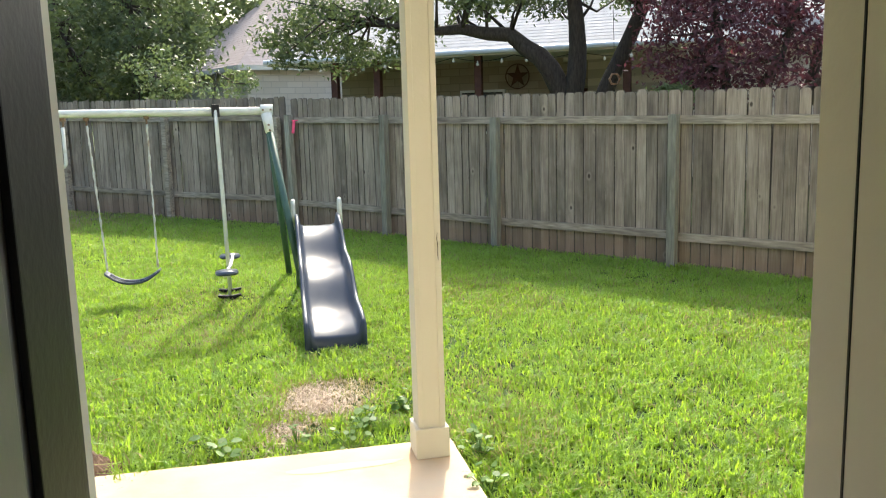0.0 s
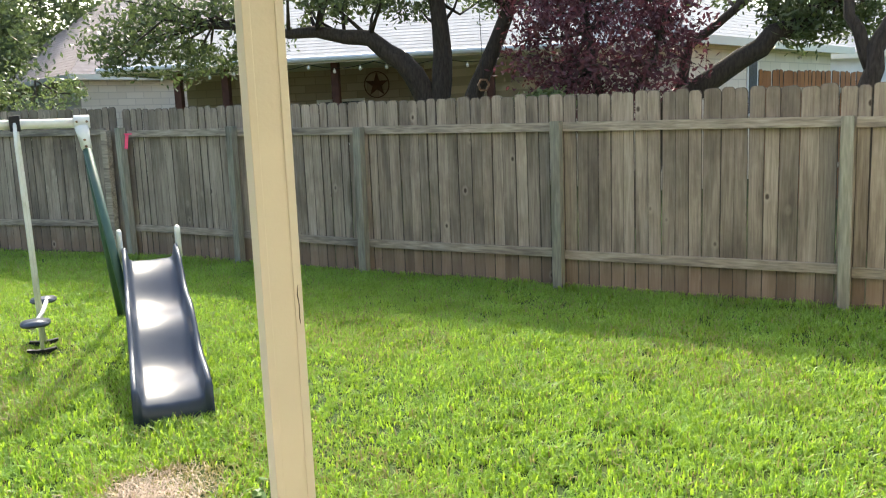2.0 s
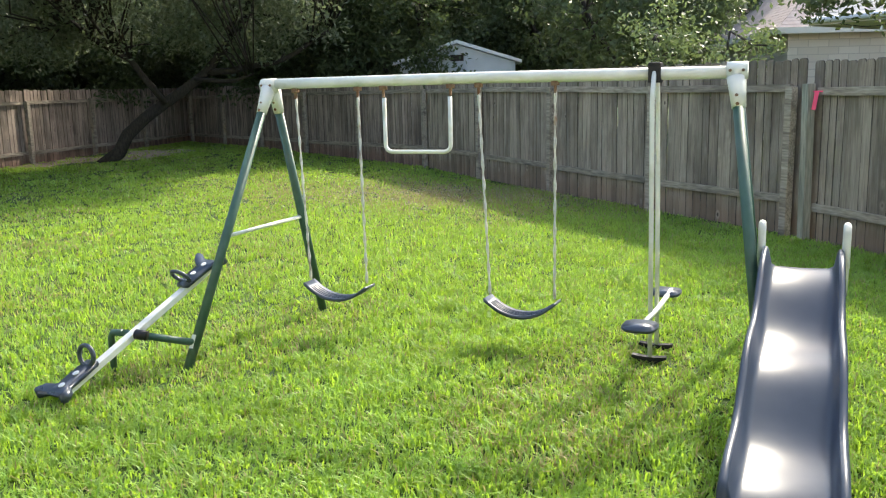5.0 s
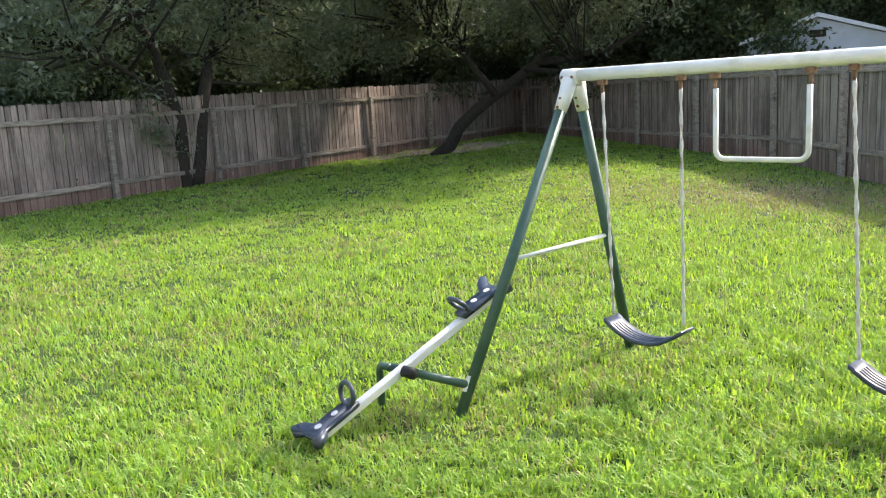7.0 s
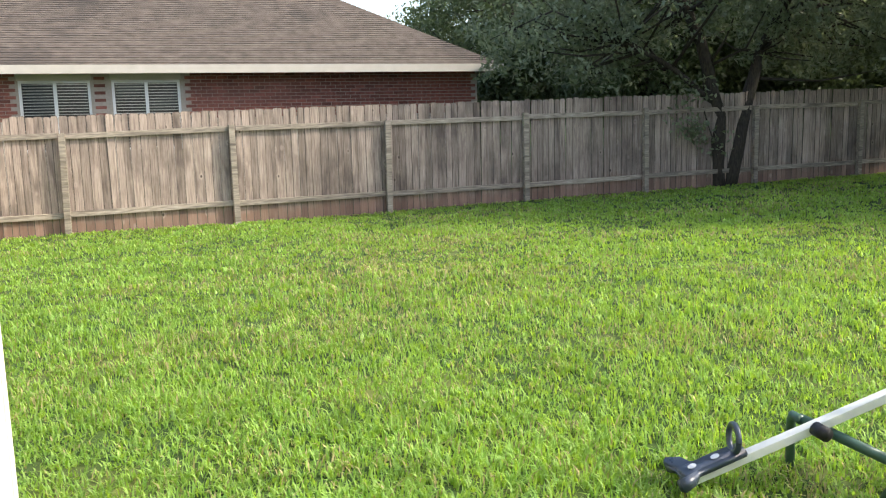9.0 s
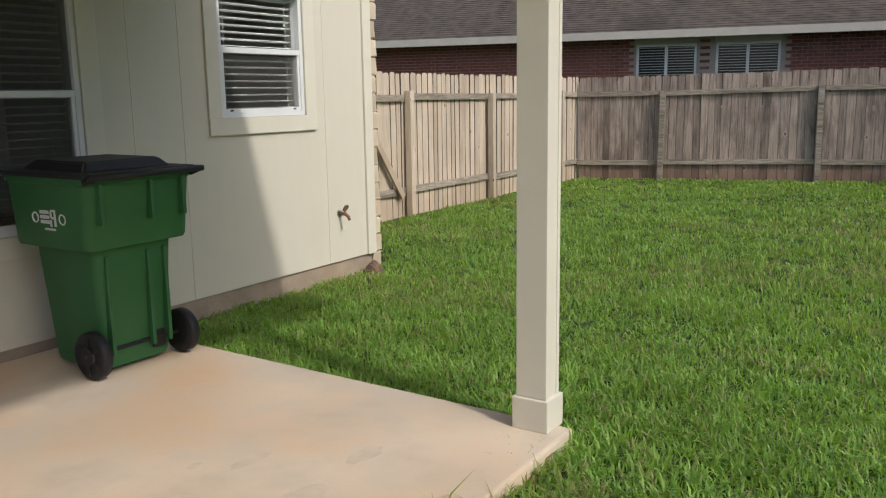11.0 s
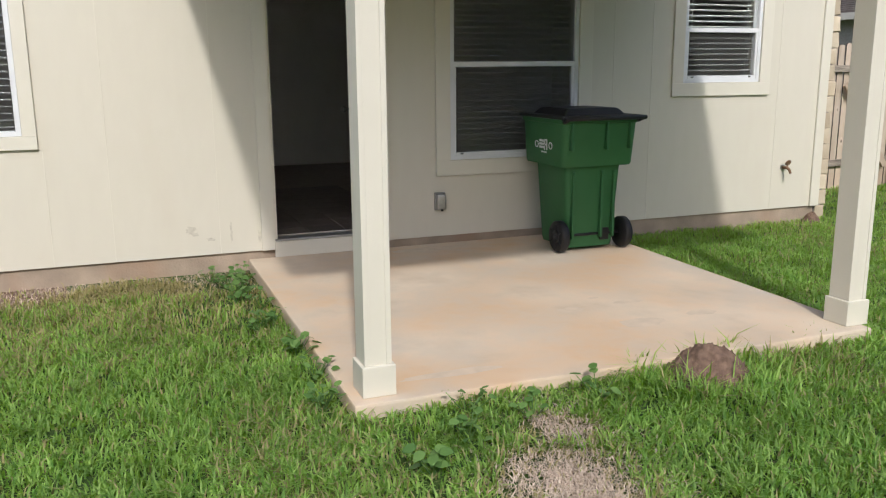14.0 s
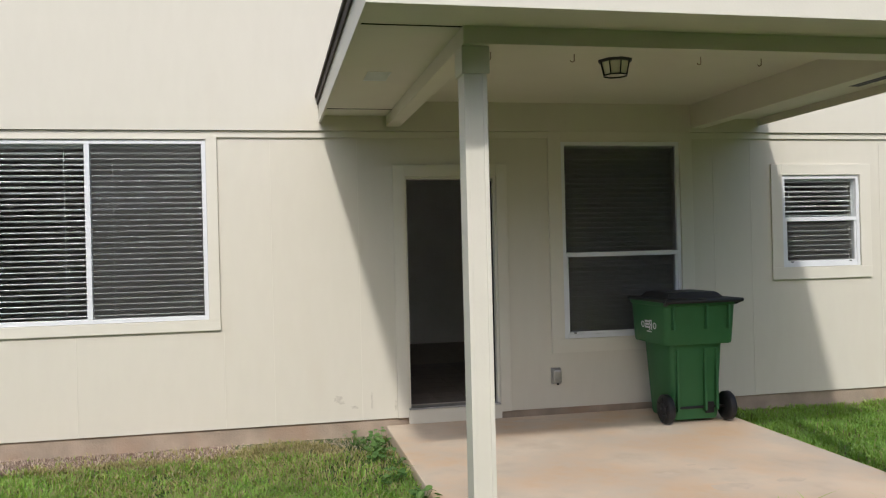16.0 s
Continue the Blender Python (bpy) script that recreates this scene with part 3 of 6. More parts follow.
part("sill_board", boxes(((-0.86, 0.002, 0.001), (0.005, 0.028, 0.125)), bevel=0.003), TRIM, door_1, "white board under the threshold")


def window(name, hole, label, style, casing):
    """A white vinyl window with glass, blinds of single slats, and cream casing boards."""
    x0, x1, z0, z1 = hole
    w = thing(name, label, "window", kind="structure")
    f = 0.035
    part("window_frame", boxes(((x0, -0.08, z0), (x0 + f, 0.006, z1)), ((x1 - f, -0.08, z0), (x1, 0.006, z1)),
         ((x0 + f, -0.08, z0), (x1 - f, 0.006, z0 + f)), ((x0 + f, -0.08, z1 - f), (x1 - f, 0.006, z1)), bevel=0.002), WHITE, w)
    panes = []
    if style == "hung":
        zm = z0 + (z1 - z0) * (0.425 if z1 - z0 > 1.2 else 0.52)
        part("meeting_rail", boxes(((x0 + f, -0.06, zm - 0.02), (x1 - f, 0.004, zm + 0.02)), bevel=0.003), WHITE, w)
        panes = [(x0 + f, x1 - f, z0 + f, zm - 0.02), (x0 + f, x1 - f, zm + 0.02, z1 - f)]
        part("sash", boxes(((x0 + f, -0.05, z0 + f), (x0 + f + 0.022, -0.002, zm - 0.02)), ((x1 - f - 0.022, -0.05, z0 + f), (x1 - f, -0.002, zm - 0.02)),
             ((x0 + f + 0.022, -0.05, z0 + f), (x1 - f - 0.022, -0.002, z0 + f + 0.025)), bevel=0.002), WHITE, w)
        part("latch", boxes(((x0 + f + 0.06, -0.004, z0 + f + 0.008), (x0 + f + 0.085, 0.004, z0 + f + 0.02)),
             ((x1 - f - 0.085, -0.004, z0 + f + 0.008), (x1 - f - 0.06, 0.004, z0 + f + 0.02))), BLACK, w)
    else:
        xm = (x0 + x1) / 2
        part("mullion", boxes(((xm - 0.022, -0.06, z0 + f), (xm + 0.022, 0.004, z1 - f)), bevel=0.003), WHITE, w)
        panes = [(x0 + f, xm - 0.022, z0 + f, z1 - f), (xm + 0.022, x1 - f, z0 + f, z1 - f)]
    for a, b_, c, d in panes:
        p = part("pane", boxes(((a, -0.036, c), (b_, -0.031, d))), GLASS, w)
        p.visible_shadow = False
    screens = panes if name == "window_1" else panes[:1]
    for a, b_, c, d in screens:
        part("insect_screen", boxes(((a + 0.004, -0.018, c + 0.004), (b_ - 0.004, -0.016, d - 0.004))), SCREEN, w, "dark insect screen")
    n = int((z1 - z0 - 0.1) / 0.0455)
    slat = bpy.data.meshes.new("slat")
    b = bmesh.new()
    box(b, (x0 + f + 0.012, -0.021, -0.0013), (x1 - f - 0.012, 0.021, 0.0013))
    b.to_mesh(slat)
    b.free()
    slat.materials.append(SLAT)
    for i in range(n):
        shared("slat", slat, w, pose(0, -0.085, z0 + 0.06 + i * (z1 - z0 - 0.12) / (n - 1), 12))
    part("head_rail", boxes(((x0 + f, -0.112, z1 - 0.05), (x1 - f, -0.058, z1 - 0.005))), SLAT, w)
    cords = bmesh.new()
    for u in (0.14, 0.86) if style == "hung" else (0.07, 0.40, 0.60, 0.93):
        x = x0 + (x1 - x0) * u
        tube(cords, [(x, -0.062, z0 + 0.06), (x, -0.062, z1 - 0.05)], 0.0015, 5)
    part("cord", cords, SLAT, w)
    c = casing
    ct = 0.02 if z1 > 2.5 and style == "slide" else 0.11
    part("casing", boxes(((x0 - c, 0.002, z0 - c), (x1 + c, 0.024, z0 - 0.003)), ((x0 - c, 0.002, z0 - 0.003), (x0 - 0.003, 0.022, z1 + ct)),
         ((x1 + 0.003, 0.002, z0 - 0.003), (x1 + c, 0.022, z1 + ct)), ((x0 - 0.003, 0.002, z1 + 0.003), (x1 + 0.003, 0.024, z1 + ct)), bevel=0.003), TRIM, w)
    return w


window("window_1", BIGWIN, "tall white single-hung window with closed dark blinds, cream casing", "hung", 0.13)
window("window_2", SMALLWIN, "small white single-hung window with tilted blinds, cream casing", "hung", 0.122)
window("window_3", LEFTWIN, "wide white sliding window with open white blinds", "slide", 0.095)

# porch roof, beams and soffits
porch = thing("porch_roof", "flat cream porch roof with beams, soffit and dark shingle edge", "porch roof", kind="structure")
part("ceiling_board", boxes(((-2.80, 0.05, 2.92), (0.03, 2.93, 2.95))), TRIM, porch)
part("front_beam", boxes(((-2.93, 2.935, 2.67), (0.155, 3.10, 2.95)), bevel=0.004), TRIM, porch)
part("side_beam", boxes(((0.03, 0.05, 2.67), (0.155, 2.935, 2.95)), bevel=0.004), TRIM, porch)
part("side_beam", boxes(((-2.93, 0.05, 2.67), (-2.80, 2.935, 2.95)), bevel=0.004), TRIM, porch)
part("soffit", boxes(((0.155, 0.05, 2.765), (0.73, 3.66, 2.785))), TRIM, porch)
part("soffit", boxes(((-3.51, 0.05, 2.765), (-2.93, 3.66, 2.785))), TRIM, porch)
part("soffit", boxes(((-2.93, 3.10, 2.766), (0.155, 3.66, 2.784))), TRIM, porch)
part("soffit_joint", boxes(((0.156, 3.08, 2.7605), (0.73, 3.09, 2.7645)), ((0.156, 0.42, 2.7605), (0.73, 0.428, 2.7645))), BARK, porch)
part("fascia", boxes(((-3.53, 3.66, 2.70), (0.75, 3.685, 2.90)), ((0.73, 0.05, 2.70), (0.75, 3.66, 2.90)), ((-3.53, 0.05, 2.70), (-3.51, 3.66, 2.90)), bevel=0.003), TRIM, porch)
part("roof_deck", boxes(((-3.53, 0.046, 2.90), (0.75, 3.685, 2.92))), TRIM, porch)
part("shingle_edge", boxes(((-3.56, 0.046, 2.92), (0.78, 3.72, 2.95)), ((0.752, 0.05, 2.86), (0.765, 3.70, 2.92)), bevel=0.004), SHINGLE, porch, "dark shingle edge of the roof")
vent = bmesh.new()
for i in range(9):
    box(vent, (0.38 + 0.016 * i, 1.62, 2.759), (0.385 + 0.016 * i, 1.88, 2.765))
box(vent, (0.37, 1.60, 2.762), (0.53, 1.90, 2.765))
part("soffit_vent", vent, WHITE, porch, "white louvred soffit vent")
for yv in (1.7,):
    part("soffit_vent", boxes(*[((-3.36 + 0.04 * i, yv, 2.760), (-3.335 + 0.04 * i, yv + 0.4, 2.7645)) for i in range(5)]), BLACK, porch, "dark soffit vent slots")

# columns
for x in (0.070, -2.826):
    col = thing("porch_column", "cream boxed wooden porch post with a plinth block", "column", pose(x, 2.968, -0.027), "porch posts")
    part("shaft", boxes(((-0.054, -0.069, 0.0), (0.069, 0.069, 2.55)), bevel=0.004), TRIM, col)
    part("corner_board", boxes(((-0.058, -0.0735, 0.15), (-0.032, 0.0735, 2.545)), ((0.045, -0.0735, 0.15), (0.073, 0.0735, 2.545)), bevel=0.003), TRIM, col)
    part("plinth", boxes(((-0.074, -0.088, 0.0), (0.088, 0.088, 0.148)), bevel=0.006), TRIM, col)
    part("capital", boxes(((-0.072, -0.086, 2.545), (0.086, 0.086, 2.696)), bevel=0.004), TRIM, col)
    if x > 0:
        cr = bmesh.new()
        pts = [(0.058, -0.0745, 1.08), (0.055, -0.0745, 1.08 - 0.03), (0.059, -0.0745, (0.95 + 1.08) / 2), (0.058, -0.0745, 0.95 + 0.02), (0.060, -0.0745, 0.95)]
        tube(cr, pts, [0.0007, 0.002, 0.0015, 0.002, 0.0007], 5)
        part("crack", cr, BARK, col, "dark crack in the painted wood")

# ceiling lamp
lamp = thing("ceiling_lamp", "small dark bronze caged porch ceiling lamp", "lamp", pose(-1.28, 1.80, 2.92))
part("base", lathe(bmesh.new(), [(0.02, 0), (0.125, -0.001), (0.13, -0.02), (0.115, -0.035), (0.02, -0.036)][::-1], 8), BLACK, lamp)
part("shade", lathe(bmesh.new(), [(0.03, -0.13), (0.08, -0.125), (0.10, -0.036), (0.02, -0.0355)], 8), BULB, lamp, "pale frosted glass shade")
cage = bmesh.new()
for i in range(8):
    a = 2 * math.pi * i / 8
    tube(cage, [(0.108 * math.cos(a), 0.108 * math.sin(a), -0.03), (0.086 * math.cos(a), 0.086 * math.sin(a), -0.13)], 0.005, 6)
tube(cage, arc((0, 0, -0.13), 0.086, 0, 360, 8, (1, 0, 0), (0, 1, 0)), 0.006, 6)
part("cage", cage, BLACK, lamp)
# hooks under the front beam
for x in (-0.55, -1.35, -1.75, -0.05):
    hook = thing("cup_hook", "small rusty cup hook in the porch beam", "hook", pose(x, 2.90, 2.67), "beam hooks")
    b = bmesh.new()
    tube(b, [(0, 0, 0.004), (0, 0, -0.02)] + arc((0.012, 0, -0.03), 0.012, 180, 350, 8), 0.0025, 6)
    part("wire", b, RUST, hook)

# outlet, tap
outlet = thing("wall_outlet", "grey weatherproof electrical outlet box on the siding", "outlet", pose(-1.39, 0.0, 0.36))
part("box", boxes(((-0.048, 0.0, -0.075), (0.048, 0.022, 0.075)), bevel=0.008), STEEL, outlet)
part("cover", boxes(((-0.040, 0.022, -0.066), (0.040, 0.070, 0.062)), bevel=0.016), STEEL, outlet, "domed weather cover")
part("hinge", tube(bmesh.new(), [(-0.036, 0.03, 0.068), (0.036, 0.03, 0.068)], 0.006, 8), STEEL, outlet)
part("latch", boxes(((-0.010, 0.058, -0.078), (0.010, 0.072, -0.062)), bevel=0.003), BLACK, outlet)
tap = thing("garden_tap", "brass garden tap on the siding", "tap", pose(-5.03, 0.0, 0.47))
b = bmesh.new()
tube(b, [(0, 0, 0), (0, 0.07, 0), (0, 0.10, -0.02), (0, 0.115, -0.05)], [0.013, 0.015, 0.014, 0.012], 10)
part("spout", b, RUST, tap, "", True)
b = bmesh.new()
lathe(b, [(0.03, -0.006), (0.034, 0), (0.03, 0.006)], 10, pose(0, 0.075, 0.05, 60))
tube(b, [(0, 0.06, 0.005), (0, 0.075, 0.05)], 0.006, 8)
part("handle", b, RUST, tap)
part("flange", lathe(bmesh.new(), [(0.03, 0), (0.028, 0.008), (0.01, 0.009)], 12, pose(0, 0.001, 0, -90)), STEEL, tap)

# ---- fences ----
PICKET_H = 1.9


def picket_mesh(w, seed):
    """A dog-eared board with worn, chamfered edges and a slight warp."""
    r = random.Random(seed)
    h = PICKET_H
    e = w * r.uniform(0.20, 0.30)
    d0, d1 = r.uniform(0.016, 0.036), r.uniform(0.016, 0.036)
    o = [(-w / 2, 0), (w / 2, 0), (w / 2, h - d0), (w / 2 - e * 0.45, h - d0 * 0.25), (w / 2 - e, h), (-w / 2 + e, h + r.uniform(-.004, .004)),
         (-w / 2 + e * 0.45, h - d1 * 0.25), (-w / 2, h - d1)]
    b = bmesh.new()
    c = 0.0042
    loops = []
    for inset, y in ((c, 0.0), (0.0, c), (0.0, 0.016 - c), (c, 0.016)):
        loops.append([b.verts.new((x * (1 - 2 * inset / w), y, z - (inset if z > 1 else 0))) for x, z in o])
    k = len(o)
    for p, q in zip(loops, loops[1:]):
        for i in range(k):
            b.faces.new((p[i], q[i], q[(i + 1) % k], p[(i + 1) % k]))
    # sides and chamfers take slot 1, the painted seam shade
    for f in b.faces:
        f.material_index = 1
    b.faces.new(loops[0])
    b.faces.new(loops[-1][::-1])
    bmesh.ops.recalc_face_normals(b, faces=b.faces)
    tilt = r.uniform(-0.0035, 0.0035)
    for v in b.verts:
        v.co.y += tilt * v.co.x / w * 2
    me = bpy.data.meshes.new("picket")
    b.to_mesh(me)
    b.free()
    return me


def fence(label, a, b, ha, hb, posts, material, post_material, seed, rails=True, width=0.118):
    """A board fence from a to b; its rails and posts stand on the left side of the way from a to b."""
    a, b = Vector(a), Vector(b)
    r = random.Random(seed)
    d = (b - a)
    L = d.length
    ang = math.degrees(math.atan2(d.y, d.x))
    f = thing("fence", label, "fence")
    kinds = []
    for i in range(9):
        w = width * (0.84, 0.90, 0.95, 1.0, 1.0, 1.04, 1.10, 1.18, 1.28)[i]
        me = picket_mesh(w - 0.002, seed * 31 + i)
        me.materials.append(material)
        me.materials.append(SEAMSHADE)
        kinds.append((me, w))
    nrm = Vector((-d.y, d.x)).normalized()
    s = 0.0
    while s < L - width * 0.5:
        me, w = r.choice(kinds)
        p = a + d * ((s + w / 2) / L) + nrm * r.uniform(-0.004, 0.004)
        g = float(lawn_height(np.float64(p.x), np.float64(p.y)))
        top = ha + (hb - ha) * s / L + r.uniform(-0.014, 0.014)
        shared("picket", me, f, pose(p.x, p.y, g - 0.04, r.uniform(-.3, .3), r.uniform(-.3, .3), ang + r.uniform(-1.2, 1.2))
               @ Matrix.Diagonal((1, 1, (top - g + 0.04) / PICKET_H, 1)))
        s += w
    for s in posts:
        p = a + d * (s / L) + nrm * (0.02 + 0.045 + 0.038)
        g = float(lawn_height(np.float64(p.x), np.float64(p.y)))
        top = ha + (hb - ha) * s / L - 0.25 + r.uniform(-.03, .03)
        b_ = box(bmesh.new(), (-0.045, -0.045, -0.1), (0.045, 0.045, top - g), 0.004)
        o = part("post", b_, post_material, f)
        o.matrix_basis = pose(p.x, p.y, g, r.uniform(-.5, .5), r.uniform(-.8, .8), ang)
    if rails:
        stops = sorted({0.0, *posts, L})
        for s0, s1 in zip(stops, stops[1:]):
            if s1 - s0 < 0.2:
                continue
            for off in (-0.30, -1.48):
                m0, m1 = s0 + (0.048 if s0 > 0 else 0), s1 - (0.048 if s1 < L else 0)
                p = a + d * ((m0 + m1) / 2 / L) + nrm * 0.041
                t0 = ha + (hb - ha) * m0 / L + off + r.uniform(-.015, .015)
                t1 = ha + (hb - ha) * m1 / L + off + r.uniform(-.015, .015)
                b_ = box(bmesh.new(), (-(m1 - m0) / 2, -0.019, -0.042), ((m1 - m0) / 2, 0.019, 0.042), 0.004)
                o = part("rail", b_, RAILWOOD, f)
                o.matrix_basis = pose(p.x, p.y, (t0 + t1) / 2, 0, -math.degrees(math.atan2(t1 - t0, m1 - m0)), ang)
    return f


# way from far to near so that posts stand on the yard's side
fence("weathered grey cedar fence with green-tinged posts on the east side", (9.2, 0.154), (-0.14, 11.60), 1.62, 1.83,
      [1.65, 4.05, 6.55, 8.98, 11.18, 12.93, 14.72], WOOD, POSTWOOD, 3)
fence("weathered grey-brown cedar fence along the back of the yard", (-0.22, 11.72), (-7.62, 18.38), 1.86, 2.03,
      [0.12, 2.40, 4.85, 7.30, 9.78], WOOD, RAILWOOD, 5)
fence("shaded grey-brown cedar fence at the yard's far end", (-7.62, 18.38), (-18.8, 24.3), 2.03, 2.08,
      [2.4, 4.85, 7.3, 9.7, 12.1], BROWNWOOD, RAILWOOD, 7)
fence("weathered brown cedar fence beside the brick neighbour house", (-18.8, 24.3), (-13.7, -1.66), 2.09, 1.68,
      [2.7, 5.2, 7.7, 10.2, 12.7, 15.1, 17.5, 20.0, 22.5, 25.0], BROWNWOOD, RAILWOOD, 9)
gate_fence = fence("pale newer cedar fence and gate between house and neighbour", (-13.80, -1.72), (-5.56, -1.66), 1.70, 1.72,
                   [0.9, 3.33, 5.45, 7.3], LIGHTWOOD, LIGHTWOOD, 11)
b = box(bmesh.new(), (-0.65, -0.018, -0.04), (0.65, 0.018, 0.04), 0.004)
o = part("brace", b, LIGHTWOOD, gate_fence, "diagonal gate brace")
o.matrix_basis = pose(-7.80, -1.585, 0.70, 0, -54, 0)

# ---- swing set ----
def swing_set():
    s = thing("swing_set", "green and white steel swing set on the lawn, weathered paint", "swing set")
    part("beam", tube(bmesh.new(), [(-3.71, 7.12, 1.665), (-2.1, 7.12, 1.662), (-0.50, 7.12, 1.645)], 0.036, 16), WHITEPAINT, s, "white weathered top beam", True)
    for top, foot in (((-3.67, 7.08, 1.60), (-3.77, 6.14, -0.20)), ((-3.66, 7.16, 1.60), (-3.64, 7.66, -0.20)),
                      ((-0.55, 7.17, 1.58), (-0.40, 7.95, -0.12)), ((-0.55, 7.07, 1.58), (-0.30, 6.45, -0.15))):
        t, f = Vector(top), Vector(foot)
        part("leg", tube(bmesh.new(), [t.lerp(f, 0.03), f], 0.031, 14), GREENPAINT, s, "dark green tubular leg", True)
        br = bmesh.new()
        tube(br, [t + (f - t) * -0.02, t.lerp(f, 0.03), t.lerp(f, 0.075)], [0.050, 0.042, 0.036], 14)
        part("bracket", br, WHITEPAINT, s, "white plastic corner bracket", True)
        for q in (0.035, 0.062):
            part("bolt", lathe(bmesh.new(), [(0.010, 0), (0.010, 0.006), (0.005, 0.009)], 8,
                 Matrix.Translation(t.lerp(f, q)) @ pose(0, -0.037, 0, 90)), RUST, s, "rusty bolt head")
    for x in (-3.67, -0.55):
        b = bmesh.new()
        tube(b, [(x - 0.055, 7.12, 1.655), (x + 0.055, 7.12, 1.655)], 0.05, 14)
        part("bracket_cap", b, WHITEPAINT, s, "", True)
        b = bmesh.new()
        for dx in (-0.035, 0.035):
            lathe(b, [(0.009, 0), (0.009, 0.006), (0.004, 0.008)], 8, pose(x + dx, 7.07, 1.655, 90))
        part("bolt", b, RUST, s)
    part("brace", tube(bmesh.new(), [(-3.725, 6.60, 0.66), (-3.65, 7.40, 0.69)], 0.014, 8), WHITEPAINT, s, "thin white cross brace", True)
    # rusted hangers
    for x in (-3.46, -2.97, -2.777, -2.293, -2.10, -1.60):
        b = bmesh.new()
        box(b, (x - 0.022, 7.10, 1.60), (x + 0.022, 7.14, 1.63), 0.004)
        box(b, (x - 0.008, 7.112, 1.555), (x + 0.008, 7.128, 1.602), 0.003)
        part("hanger", b, RUST, s, "rusty swing hanger")
    # belt swings
    for x0, x1, u0, u1, z in ((-3.46, -2.97, -3.41, -2.955, 0.27), (-2.10, -1.60, -2.04, -1.605, 0.255)):
        seat = bmesh.new()
        pr = []
        w = u1 - u0
        for i in range(13):
            q = i / 12
            sag = 0.105 * (1 - abs(2 * q - 1) ** 2.2)
            pr.append((u0 - 0.02 + (w + 0.04) * q, z - sag + (0.0 if 0 < i < 12 else -0.004)))
        rows = []
        for dy, dz in ((-0.075, -0.018), (-0.075, 0.004), (-0.05, 0.0), (0.05, 0.0), (0.075, 0.004), (0.075, -0.018)):
            rows.append([seat.verts.new((x, 7.12 + dy, zz + dz)) for x, zz in pr])
        for i in range(6):
            r0, r1 = rows[i], rows[(i + 1) % 6]
            for j in range(12):
                seat.faces.new((r0[j], r0[j + 1], r1[j + 1], r1[j]))
        seat.faces.new([r[0] for r in rows])
        seat.faces.new([r[-1] for r in rows][::-1])
        bmesh.ops.recalc_face_normals(seat, faces=seat.faces)
        belt = part("swing_seat", seat, NAVY, s, "navy moulded plastic belt seat", True)
        for dy in (-0.038, -0.013, 0.013, 0.038):
            part("rib", tube(bmesh.new(), [(x, 7.12 + dy, zz + 0.001) for x, zz in pr[1:-1]], 0.004, 5), NAVY, belt, "", True)
        for a, u in ((x0, u0), (x1, u1)):
            b = bmesh.new()
            n = 46
            pts, rad = [], []
            for i in range(n + 1):
                q = i / n
                pts.append((a + (u - a) * q + 0.0012 * math.sin(i * 1.9), 7.12 + 0.0012 * math.cos(i * 1.9), 1.565 + (z + 0.01 - 1.565) * q))
                rad.append(0.0085 + 0.0028 * math.sin(i * 1.3))
            tube(b, pts, rad, 7)
            part("chain", b, CHAIN, s, "white coated chain", True)
    # trapeze bar
    b = bmesh.new()
    x0, x1, zb, r = -2.772, -2.298, 1.195, 0.05
    tube(b, [(x0, 7.12, 1.55), (x0, 7.12, zb + r)] + arc((x0 + r, 7.12, zb + r), r, 180, 270, 5)[1:] + arc((x1 - r, 7.12, zb + r), r, 270, 360, 5) + [(x1, 7.12, 1.55)], 0.014, 10)
    part("trapeze_bar", b, WHITEPAINT, s, "white bent steel trapeze bar", True)
    # glider
    part("glider_clamp", box(bmesh.new(), (-1.035, 7.065, 1.60), (-0.965, 7.175, 1.715), 0.006), BLACK, s, "black plastic clamp")
    for dy, y1 in ((-0.11, 7.0), (0.11, 7.24)):
        b = bmesh.new()
        tube(b, [(-1.0, 7.12 + dy * 0.4, 1.66), (-1.0, 7.12 + dy * 0.9, 1.50), (-0.99, 7.12 + dy, 0.9), (-0.98, y1, -0.02)], 0.014, 10)
        part("glider_bar", b, WHITEPAINT, s, "white hanging bar", True)
    part("glider_seat_bar", tube(bmesh.new(), [(-1.0, 6.62, 0.235), (-0.96, 7.12, 0.25), (-0.95, 7.60, 0.265)], 0.016, 10), WHITEPAINT, s, "", True)
    for y in (6.66, 7.56):
        b = bmesh.new()
        o = []
        for i in range(20):
            a = 2 * math.pi * i / 20
            o.append((0.10 * math.copysign(abs(math.cos(a)) ** 0.7, math.cos(a)), 0.11 * math.copysign(abs(math.sin(a)) ** 0.7, math.sin(a))))
        prism(b, o, 0.028, pose(-0.98, y, 0.245, 90))
        bmesh.ops.bevel(b, geom=[e for e in b.edges if len(e.link_faces) == 2 and e.calc_face_angle(0) > 0.9], offset=0.008, segments=2, affect="EDGES")
        part("glider_seat", b, NAVY, s, "navy plastic glider seat", True)
    for y, z in ((7.0, -0.02), (7.24, -0.01)):
        b = bmesh.new()
        prism(b, [(-0.105, 0.0), (-0.03, -0.035), (0.03, -0.035), (0.105, 0.0), (0.10, 0.014), (0.03, 0.006), (-0.03, 0.006), (-0.10, 0.014)], 0.045, pose(-0.985, y - 0.022, z))
        part("foot_peg", b, BLACK, s, "black plastic foot rest")
    return s


swing_set()


